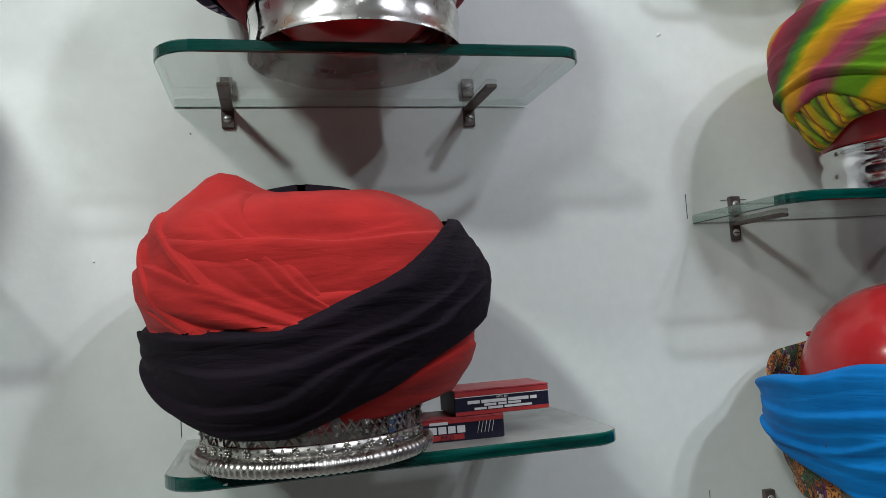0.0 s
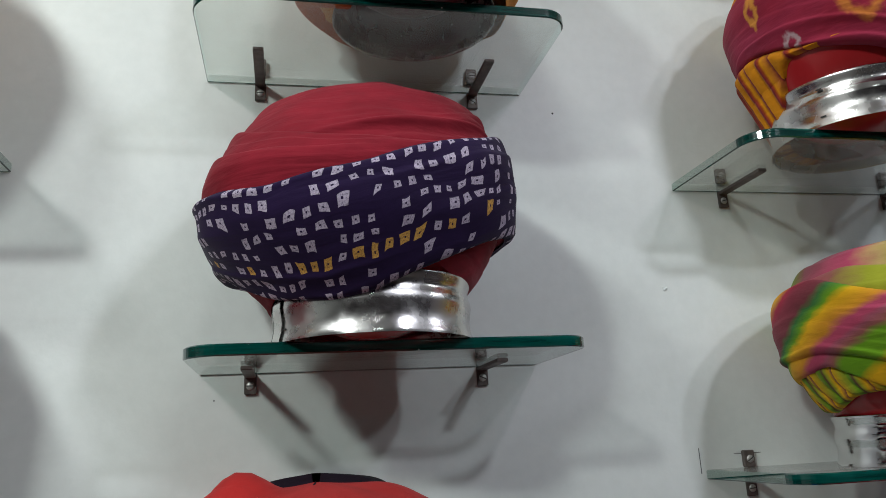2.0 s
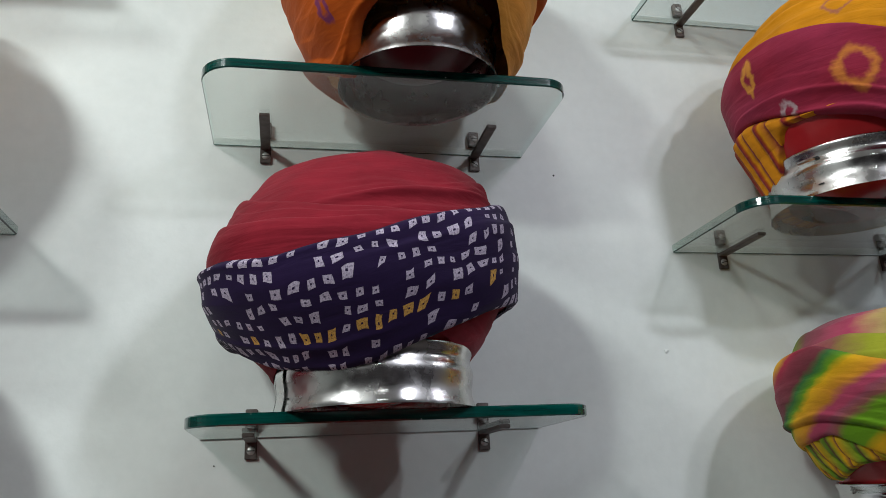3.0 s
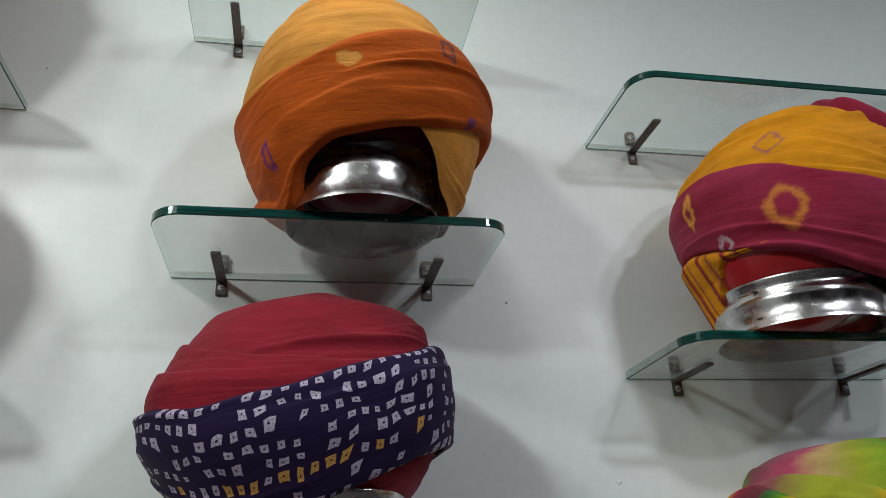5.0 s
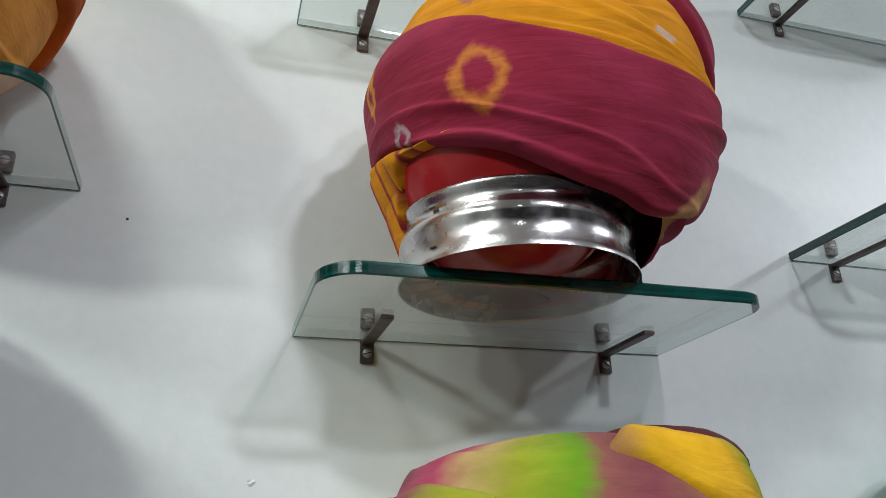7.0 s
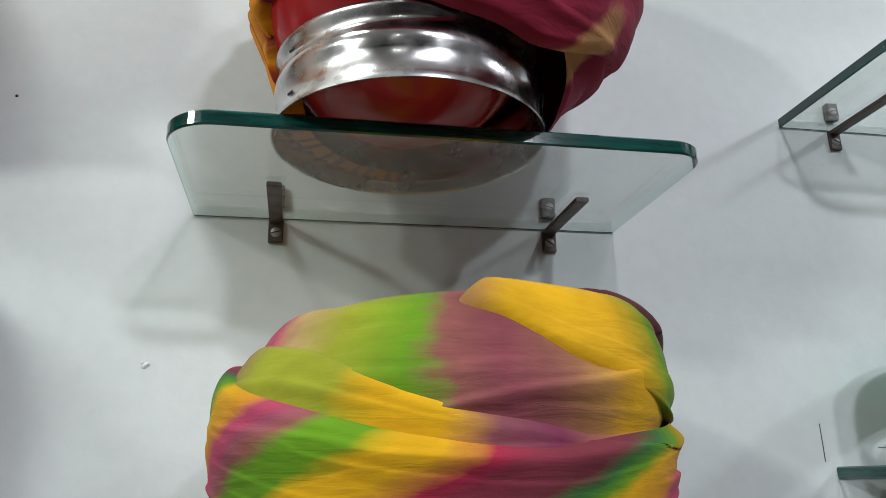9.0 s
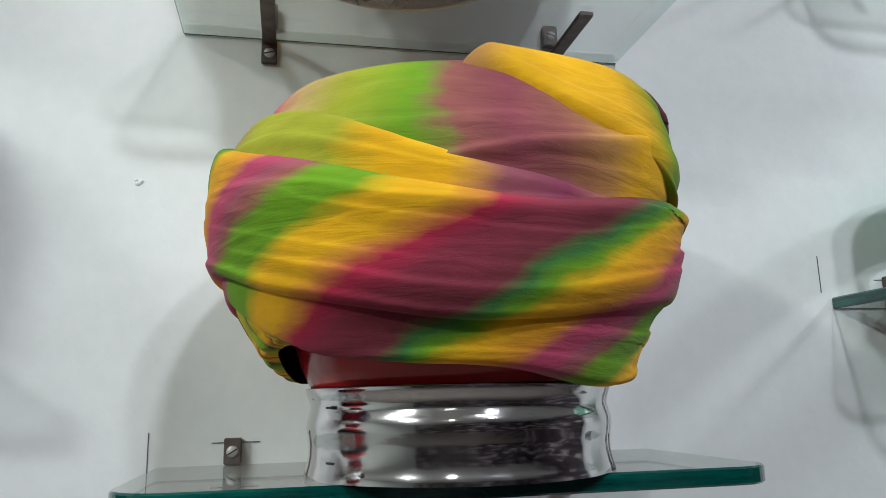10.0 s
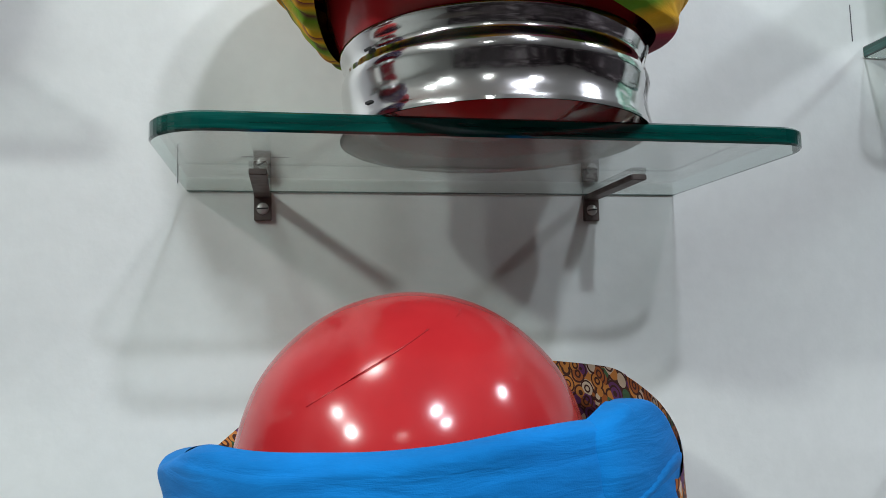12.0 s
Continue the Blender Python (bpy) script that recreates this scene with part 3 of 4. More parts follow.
# ---- turbans ----
def waves(a, b, fa, fb, seed, n=7):
    """A smooth wandering value between about -1 and 1 over two coordinates."""
    g = np.random.default_rng(seed)
    out = 0.0
    for _ in range(n):
        out = out + np.sin(a * fa * g.normal() + b * fb * g.normal() + g.uniform(0, 6.28))
    return out / math.sqrt(n)


HS = np.linspace(-0.4, 1.0, 281)


def smooth_table(hs, rs):
    t = np.interp(HS, hs, rs)
    k = np.hanning(25)
    k /= k.sum()
    pad = np.concatenate([np.full(12, t[0]), t, 2 * t[-1] - t[-2:-14:-1]])
    return np.convolve(pad, k, "valid")


LEVELS = [-0.4, -0.15, 0.0, 0.15, 0.3, 0.5, 0.65, 0.78, 0.88, 0.95, 1.0]
ROUND = [0.4, 0.56, 0.72, 0.86, 0.955, 1.0, 0.965, 0.86, 0.69, 0.45, 0.0]
DRIFT_AT = [-0.2, 0.15, 0.5, 0.85]


class Form:
    """The swelling shape that a turban's wraps lie on."""

    def __init__(self, cx, cy, a, b, z0, z1, radii=ROUND, drift=(0, 0, 0, 0), girth=None, power=2.15, seed=1, lump=0.003, peaks=()):
        self.c, self.a, self.b, self.z0, self.h = (cx, cy), a, b, z0, z1 - z0
        self.table, self.power, self.seed, self.lump, self.peaks = smooth_table(LEVELS, radii), power, seed, lump, peaks
        self.drift, self.girth = drift, girth or a

    def at(self, th, h):
        r = np.interp(h, HS, self.table)
        s, c = np.sin(th), np.cos(th)
        k = (np.abs(s) ** self.power + np.abs(c) ** self.power) ** (-1 / self.power)
        lump = self.lump * waves(th * 1.0, h, 1.6, 4.0, self.seed) * np.clip((1 - h) * 6, 0, 1)
        r2 = r * k
        x = (self.a * r2 + lump) * s
        y = -(self.b * r2 + lump) * c
        z = self.h * h
        for px, py, lift, wide in self.peaks:
            z = z + lift * np.exp(-((x - px) ** 2 + (y - py) ** 2) / wide ** 2) * np.clip(h * 2, 0, 1)
        return np.stack([x + np.interp(h, DRIFT_AT, self.drift), y, z], -1)

    def off(self, th, h, d):
        e = 1e-3
        p = self.at(th, h)
        n = np.cross(self.at(th + e, h) - p, self.at(th, h - e) - p)
        n = -n / (np.linalg.norm(n, axis=-1, keepdims=True) + 1e-12)
        return p + n * d[..., None]


def edge_line(keys, th):
    """A smooth closed line of heights through keys of (degrees, height)."""
    keys = sorted(keys)
    deg = np.arange(-180, 180, 2.0)
    v = np.interp(deg, [k[0] for k in keys], [k[1] for k in keys], period=360)
    k = np.hanning(11)
    k /= k.sum()
    v = np.convolve(np.concatenate([v[-5:], v, v[:5]]), k, "valid")
    return np.interp((np.degrees(th) + 180) % 360 - 180, deg, v, period=360)


def creases(TH, V, wid, count, depth, slant, seed):
    """Folded lips along a band: each rises gently, drops sharply, wanders and dies out."""
    g = np.random.default_rng(seed + 100)
    out = np.zeros_like(TH)
    v_all = np.linspace(-0.15, 1.15, count) + g.normal(0, 0.35 / count, count)
    for v0 in v_all:
        mid, half = g.uniform(-2.4, 2.4), g.uniform(0.5, 1.7)
        tilt, bow = slant + g.normal(0, 0.05), g.normal(0, 0.05)
        away = (TH - mid + math.pi) % (2 * math.pi) - math.pi
        line = v0 + tilt * away + bow * away ** 2 + 0.012 * np.sin(away * g.uniform(4, 9) + g.uniform(0, 6))
        d = (V - line) * wid
        reach, drop = g.uniform(0.004, 0.015), g.uniform(0.001, 0.0025)
        lip = np.where(d < 0, np.exp(-(d / reach) ** 2), np.exp(-(d / drop) ** 2))
        out = out + g.uniform(0.25, 1.0) * lip * np.exp(-(away / half) ** 4)
    return depth * np.tanh(out)


def wrap(form, parent, name, mat, lo, hi, lift, folds=4, amp=0.003, slant=0.0, seed=0, span=(-180, 180), label="", along=False, res=(210, 84), hem=0.003, gather=0.0, ends=True, base=0.0005):
    """One wound band of cloth between two edge lines; its folds run along it."""
    nu, nv = res
    closed = span[1] - span[0] >= 360
    th = np.radians(np.linspace(span[0], span[1], nu + (0 if closed else 1), endpoint=not closed))
    v = np.linspace(0, 1, nv + 1)
    TH, V = np.meshgrid(th, v, indexing="ij")
    l, u = edge_line(lo, TH), edge_line(hi, TH)
    l = l + 0.006 * np.sin(TH * 5 + seed) * np.cos(TH * 3 - seed)
    u = np.minimum(u + np.where(u < 0.96, 0.005 * np.sin(TH * 7 + 2 * seed) * np.cos(TH * 2 + seed), 0), 0.999)
    Hh = l + (u - l) * V
    wid = np.maximum((u - l) * form.h, 0.001)
    d = creases(TH, V, wid, folds + 3, amp * 1.6, slant, seed)
    d = d + creases(TH, V, wid, folds * 4, amp * 0.4, slant, seed + 31)
    d = d + 0.0011 * waves(TH, V, 5.0, 3.0, seed + 13)
    if gather:
        d = d + gather * np.abs(np.sin(TH * 20 + 3 * V + waves(TH, V, 2, 2, seed + 21))) ** 0.6
    d = d * np.clip(wid / 0.02, 0, 1)
    room = np.minimum(V * wid, (1 - V) * wid)
    if np.max(u) > 0.99:
        room = V * wid
        d = d * np.clip((1 - Hh) / 0.06, 0.0, 1)
    rim = 1 - np.exp(-(room / hem) ** 1.4)
    if not closed and ends:
        turn = np.minimum(np.arange(nu + 1), nu - np.arange(nu + 1))[:, None] * (span[1] - span[0]) / nu
        rim = rim * (1 - np.exp(-(turn / 2.5) ** 1.4))
    D = base + (lift - base + d) * rim * np.clip(wid / 0.01, 0, 1)
    pts = form.off(TH, Hh, D)
    verts = pts.reshape(-1, 3)
    n, k = len(th), nv + 1
    faces = []
    for i in range(n if closed else n - 1):
        j = (i + 1) % n
        for q in range(nv):
            faces.append((i * k + q, j * k + q, j * k + q + 1, i * k + q + 1))
    me = mesh_of(name, verts, faces, [mat])
    uvs = me.uv_layers.new(name="cloth")
    U = TH * form.girth
    Vm = V * np.median(wid) if along else Hh * form.h
    tab = np.stack([U, Vm], -1).reshape(-1, 2)
    idx = np.empty(len(me.loops), dtype=np.int32)
    me.loops.foreach_get("vertex_index", idx)
    co = tab[idx]
    if closed:
        per_face = co.reshape(-1, 4, 2)
        wide = per_face[..., 0].max(1) - per_face[..., 0].min(1) > form.a
        fix = wide[:, None] & (per_face[..., 0] < 0)
        per_face[..., 0] += np.where(fix, 2 * math.pi * form.girth, 0)
        co = per_face.reshape(-1, 2)
    uvs.data.foreach_set("uv", co.astype(np.float32).ravel())
    return under(name, me, parent, label=label)


def turban(form, label):
    return thing("turban", (form.c[0], form.c[1], form.z0), label, "turban", "turbans on display")


# scarlet and black turban on the filigree ring
fa = Form(0.125, -0.128, 0.122, 0.12, 1.375, 1.575, [0.463, 0.578, 0.607, 0.8, 0.965, 1.01, 1.04, 0.961, 0.889, 0.615, 0.0], (-0.004, -0.003, 0.006, -0.006), 0.126, seed=3,
          peaks=((-0.066, -0.03, 0.024, 0.024), (0.066, -0.02, 0.006, 0.03)))
ta = turban(fa, "scarlet cotton turban with a broad black diagonal band")
wrap(fa, ta, "lower_wrap", M_RED, [(-180, 0.1), (-48, 0.18), (-36, 0.12), (0, 0.12), (28, 0.13), (45, 0.17), (90, 0.17)], [(0, 0.62)], 0.015, 3, 0.002, 0.03, 2)
wrap(fa, ta, "crown_wrap", M_RED, [(-180, 0.6), (-70, 0.42), (0, 0.46), (40, 0.58), (70, 0.66)], [(0, 1.0)], 0.012, 3, 0.004, -0.1, 3)
wrap(fa, ta, "crown_fold", M_RED, [(-180, 0.4), (-60, 0.42), (0, 0.42), (20, 0.4), (120, 0.48)], [(-180, 0.85), (-60, 0.96), (-32, 0.97), (-24, 0.9), (-14, 0.76), (-4, 0.64), (8, 0.5), (30, 0.42), (120, 0.5)], 0.014, 6, 0.005, -0.25, 5)
wrap(fa, ta, "crown_fold", M_RED, [(-180, 0.4), (-80, 0.42), (-30, 0.4), (0, 0.36), (120, 0.48)], [(-180, 0.82), (-90, 0.95), (-62, 0.93), (-48, 0.82), (-34, 0.68), (-20, 0.54), (-6, 0.44), (15, 0.4), (120, 0.5)], 0.016, 4, 0.004, -0.2, 8)
wrap(fa, ta, "side_fold", M_RED, [(-180, 0.4), (-80, 0.42), (-30, 0.38), (0, 0.35), (120, 0.48)], [(-180, 0.8), (-100, 0.9), (-80, 0.86), (-62, 0.72), (-48, 0.58), (-34, 0.48), (-20, 0.4), (0, 0.36), (120, 0.5)], 0.019, 4, 0.003, -0.15, 7)
wrap(fa, ta, "black_band", M_BLACK, [(-180, 0.3), (-90, 0.36), (-60, 0.22), (-36, 0.12), (-15, 0.12), (3, 0.18), (21, 0.27), (40, 0.38), (61, 0.5), (76, 0.56), (120, 0.58)],
     [(-180, 0.78), (-120, 0.6), (-82, 0.53), (-25, 0.48), (-15, 0.49), (5, 0.58), (27, 0.66), (45, 0.77), (65, 0.84), (120, 0.86)], 0.024, 5, 0.004, 0.045, 4, base=0.018, label="crinkled black crepe band")
wrap(fa, ta, "crown_centre", M_BLACK, [(-180, 0.86), (-120, 0.93), (-60, 0.975), (0, 0.97), (60, 0.97), (120, 0.92)], [(0, 1.0)], 0.02, 3, 0.004, 0.06, 9, label="crinkled black cloth at the crown")
wrap(fa, ta, "back_tuck", M_BLACK, [(-180, 0.6), (0, 0.7)], [(-180, 0.985), (0, 0.95)], 0.012, 3, 0.006, 0.06, 6, span=(140, 250), label="black cloth tucked in behind")

# crimson turban with a purple knotted band
fb = Form(0.17, -0.122, 0.14, 0.126, 1.745, 1.973, [0.382, 0.521, 0.659, 0.854, 1.017, 1.047, 0.945, 0.837, 0.719, 0.451, 0.0], (0.003, -0.001, -0.0056, 0.0095), 0.144, seed=8)
tb = turban(fb, "crimson turban with a purple white-spotted tie-dye band")
wrap(fb, tb, "nape_wrap", M_CRIMSON, [(-180, -0.1), (-75, 0.0), (-48, 0.06), (-30, 0.13), (0, 0.14), (20, 0.14), (45, 0.08), (60, 0.03), (90, 0.0)], [(0, 0.5)], 0.0, 3, 0.004, 0.06, 12)
wrap(fb, tb, "crown_wrap", M_CRIMSON, [(-180, 0.4), (-87, 0.36), (-36, 0.3), (20, 0.42), (60, 0.5)], [(0, 1.0)], 0.002, 7, 0.0065, 0.036, 13)
wrap(fb, tb, "crown_fold", M_CRIMSON, [(-180, 0.35), (0, 0.35)], [(-180, 0.7), (-100, 0.74), (-70, 0.74), (-45, 0.66), (-20, 0.6), (10, 0.58), (40, 0.62), (120, 0.7)], 0.005, 3, 0.004, 0.045, 15)
wrap(fb, tb, "crown_layer", M_CRIMSON, [(-180, 0.3), (0, 0.3)], [(-180, 0.55), (-100, 0.63), (-70, 0.61), (-45, 0.55), (-20, 0.53), (10, 0.56), (40, 0.6), (120, 0.6)], 0.008, 3, 0.003, 0.04, 17)
wrap(fb, tb, "spotted_band", M_KNOT, [(-180, 0.2), (-87, 0.16), (-51, 0.02), (-22, -0.01), (1, 0.03), (19, 0.1), (45, 0.22), (74, 0.3), (100, 0.3)],
     [(-180, 0.7), (-120, 0.55), (-85, 0.46), (-34, 0.4), (-5, 0.46), (26, 0.58), (61, 0.71), (90, 0.75)], 0.016, 4, 0.0022, 0.03, 14, along=True, base=0.006, label="purple tie-dye band with white squares")

# amber turban with an orange band
fc = Form(0.233, -0.134, 0.134, 0.14, 2.07, 2.352, [0.378, 0.506, 0.656, 0.886, 0.998, 1.056, 0.965, 0.832, 0.694, 0.452, 0.0], (0.014, 0.003, -0.002, -0.0097), 0.146, seed=15)
tc = turban(fc, "amber turban wrapped with a burnt-orange spotted band")
wrap(fc, tc, "nape_wrap", M_AMBER, [(-180, 0.15), (-100, 0.02), (-60, 0.0), (-30, 0.25), (14, 0.22), (30, 0.12), (40, 0.02), (62, -0.03), (100, -0.03), (130, 0.05)], [(0, 0.45)], 0.0, 4, 0.006, 0.09, 22)
wrap(fc, tc, "crown_wrap", M_AMBER, [(-180, 0.4), (-75, 0.35), (0, 0.42), (60, 0.45)], [(0, 1.0)], 0.003, 7, 0.005, 0.075, 23)
wrap(fc, tc, "crown_fold", M_AMBER, [(-180, 0.35), (0, 0.4)], [(-180, 0.7), (-90, 0.6), (-60, 0.68), (-20, 0.76), (20, 0.74), (60, 0.62), (120, 0.6)], 0.007, 4, 0.004, 0.075, 25)
wrap(fc, tc, "orange_band", M_ORANGE, [(-180, 0.05), (-110, 0.12), (-90, 0.02), (-74, -0.06), (-62, -0.02), (-46, 0.08), (-22, 0.15), (-1, 0.17), (18, 0.19), (41, 0.24), (73, 0.34), (110, 0.35)],
     [(-180, 0.5), (-78, 0.42), (-54, 0.41), (-29, 0.45), (-5, 0.52), (21, 0.57), (46, 0.59), (73, 0.54), (120, 0.5)], 0.012, 5, 0.006, 0.06, 24, label="burnt-orange band with small dyed marks")

# saffron and wine turban
fe = Form(0.786, -0.148, 0.144, 0.133, 1.965, 2.234, [0.389, 0.536, 0.691, 0.857, 0.959, 1.01, 0.967, 0.825, 0.722, 0.463, 0.0], (-0.02, 0.005, 0.0, 0.023), 0.15, seed=19)
te = turban(fe, "saffron and wine-red turban with a dyed ring motif")
wrap(fe, te, "nape_wrap", M_STRIPS, [(-180, -0.1), (-110, -0.06), (-98, -0.05), (-88, 0.04), (-80, 0.2), (0, 0.22), (25, 0.12), (45, 0.02), (70, -0.05), (100, -0.08)], [(-180, 0.3), (-101, 0.32), (-69, 0.24), (-44, 0.235), (12, 0.23)], 0.014, 2, 0.002, 0, 32, gather=0.005, span=(-178, 12))
wrap(fe, te, "nape_side", M_WINE, [(0, 0.2), (25, 0.1), (45, 0.02), (70, -0.05), (180, -0.08)], [(0, 0.5)], 0.0, 4, 0.006, 0.06, 37, span=(5, 188))
wrap(fe, te, "crown_wrap", M_SAFFRON, [(-180, 0.45), (-75, 0.5), (0, 0.3), (60, 0.3)], [(0, 1.0)], 0.003, 5, 0.005, 0.06, 33)
wrap(fe, te, "crown_fold", M_SAFFRON, [(-180, 0.4), (0, 0.3)], [(-180, 0.6), (-80, 0.72), (-40, 0.74), (-10, 0.64), (20, 0.52), (50, 0.45), (120, 0.5)], 0.008, 3, 0.004, 0.06, 36)
wrap(fe, te, "top_tuck", M_WINE, [(-40, 1.0), (0, 0.86), (14, 0.74), (30, 0.64), (53, 0.52), (80, 0.45), (180, 0.6)], [(-180, 0.97), (0, 0.985)], 0.011, 3, 0.004, 0.03, 35, span=(-5, 200), label="wine-red cloth end tucked over the crown")
wrap(fe, te, "wine_band", M_WINE, [(-180, 0.2), (-101, 0.3), (-69, 0.22), (-44, 0.16), (-26, 0.1), (-9, 0.06), (10, 0.03), (25, 0.01), (45, 0.03), (80, 0.12), (120, 0.2)],
     [(-180, 0.55), (-110, 0.6), (-72, 0.6), (-50, 0.56), (-22, 0.47), (7, 0.41), (40, 0.41), (60, 0.43), (120, 0.5)], 0.013, 4, 0.0035, 0.03, 34, label="wine-red band with amber ring motif")

# rainbow wave-dyed turban
ff = Form(0.783, -0.149, 0.136, 0.118, 1.615, 1.811, [0.48, 0.616, 0.69, 0.81, 0.945, 0.995, 1.04, 0.965, 0.86, 0.585, 0.0], (0.01, -0.002, -0.004, 0.011), 0.147, seed=27, power=2.4)
tf = turban(ff, "rainbow wave-dyed turban in yellow, green and maroon")
wrap(ff, tf, "nape_wrap", M_LIME, [(-180, 0.05), (-112, 0.05), (-96, 0.09), (-80, 0.13), (-60, 0.15), (-45, 0.12), (-20, 0.09)], [(-180, 0.3), (-95, 0.31), (-84, 0.31), (-70, 0.26), (-57, 0.22), (-20, 0.2)], 0.004, 2, 0.001, 0, 42, span=(-178, -32), gather=0.003)
wrap(ff, tf, "crown_wrap", M_WAVE_TOP, [(-180, 0.4), (0, 0.35)], [(0, 1.0)], 0.002, 5, 0.004, 0.12, 43)
wrap(ff, tf, "fold_wrap", M_WAVE_MID, [(-180, 0.35), (0, 0.3)], [(-180, 0.6), (-100, 0.78), (-70, 0.8), (-46, 0.76), (-25, 0.66), (-2, 0.57), (24, 0.51), (64, 0.55), (90, 0.5)], 0.007, 3, 0.0025, 0.05, 44)
wrap(ff, tf, "side_wrap", M_WAVE_SIDE, [(-180, 0.5), (-14, 0.86), (4, 0.79), (17, 0.71), (43, 0.62), (63, 0.56), (120, 0.5)], [(-30, 0.8), (0, 0.95), (40, 0.97), (90, 0.95), (180, 0.9)], 0.005, 6, 0.0045, 0.1, 45, span=(-14, 190))
wrap(ff, tf, "lower_wrap", M_WAVE, [(-180, 0.14), (-84, 0.29), (-57, 0.15), (-44, 0.1), (-26, 0.08), (-9, 0.08), (7, 0.06), (15, 0.04), (30, 0.02), (50, 0.01), (90, 0.04)], [(0, 0.4)], 0.009, 2, 0.003, 0.03, 46)
wrap(ff, tf, "front_band", M_WAVE, [(-180, 0.28), (-84, 0.36), (-66, 0.33), (-36, 0.24), (-20, 0.21), (-3, 0.19), (14, 0.19), (43, 0.24), (90, 0.28)],
     [(-180, 0.6), (-110, 0.74), (-85, 0.75), (-39, 0.59), (-19, 0.52), (-3, 0.49), (16, 0.49), (63, 0.57), (90, 0.58)], 0.0135, 4, 0.0033, 0.024, 47, base=0.006)
wrap(ff, tf, "back_knot", M_PLUM, [(-180, 0.7), (30, 0.9), (60, 0.84), (90, 0.72)], [(-180, 0.99), (0, 0.99)], 0.013, 4, 0.005, 0.06, 48, span=(50, 185), label="dark maroon cloth end knotted behind")

# blue turban with the ball showing
BOWL = [0.6, 0.7, 0.78, 0.87, 0.95, 1.0, 1.0, 1.0, 0.97, 0.94, 0.91]
fg = Form(0.734, -0.135, 0.134, 0.126, 1.235, 1.42, BOWL, girth=0.136, seed=31)
tg = turban(fg, "azure blue turban wrap over printed and cream cloth")
wrap(fg, tg, "cream_wrap", M_CREAM, [(0, 0.0)], [(0, 0.5)], 0.0, 3, 0.003, 0.03, 52)
wrap(fg, tg, "printed_wrap", M_PRINT, [(-180, 0.3), (0, 0.3), (110, 0.2)], [(-180, 0.92), (30, 0.95), (48, 0.72), (62, 0.8), (80, 0.89), (100, 0.98), (130, 1.0)], 0.015, 3, 0.003, 0.03, 53, span=(44, 175), label="brown paisley printed cloth")
wrap(fg, tg, "printed_tail", M_PRINT, [(-180, 0.3), (-110, 0.1), (-80, 0.15), (0, 0.2)], [(-180, 0.95), (-140, 0.9), (-120, 0.78), (-90, 0.7), (-70, 0.6)], -0.004, 3, 0.003, 0.03, 56, span=(150, 285), label="brown paisley printed cloth")
wrap(fg, tg, "blue_wrap", M_BLUE, [(-180, 0.4), (-128, 0.5), (-110, 0.38), (-89, 0.3), (-66, 0.2), (-40, 0.12), (0, 0.05), (60, 0.2), (100, 0.4)],
     [(-180, 0.7), (-110, 0.8), (-82, 0.82), (-59, 0.89), (-19, 0.88), (-4, 0.9), (9, 0.92), (28, 0.93), (50, 0.92), (66, 0.86), (80, 0.74), (90, 0.66)], 0.009, 5, 0.006, 0.12, 54, span=(-128, 80), label="azure blue cotton wrap")
wrap(fg, tg, "blue_tuck", M_BLUE, [(0, 0.5), (60, 0.3)], [(0, 0.85), (28, 0.92), (38, 0.97), (50, 0.96), (66, 0.87), (80, 0.72), (90, 0.6)], 0.013, 5, 0.005, -0.5, 55, span=(24, 82), label="azure blue cotton fold")

top = THICK
ring_stand(0.175, -0.126, Z["B"] + top, 0.097, 0.056, seam=-64, ridge=1.3, mat=M_BRUSHED)
ball(0.175, -0.128, Z["B"] + top + 0.11, 0.104)
ring_stand(0.228, -0.143, Z["C"] + top, 0.087, 0.07, ridge=1.8, mat=M_BRUSHED)
# this ball's shade is in its colour
ball(0.228, -0.143, Z["C"] + top + 0.12, 0.1, False, M_BALL_SHADED, "red plastic ball used as a head form, coloured dark as in shade")
ring_stand(0.758, -0.147, Z["E"] + top, 0.099, 0.056, ridge=1.6, mat=M_BRUSHED)
ball(0.754, -0.147, Z["E"] + top + 0.112, 0.106)
ring_stand(0.788, -0.127, Z["F"] + top, 0.0965, 0.053, seam=76, ridge=1.3)
ball(0.783, -0.128, Z["F"] + top + 0.106, 0.103)
ring_stand(0.735, -0.135, Z["G"] + top, 0.096, 0.056)
ball(0.729, -0.142, 1.3705, 0.102, True)
ball(0.118, -0.13, Z["A"] + top + 0.1, 0.088)


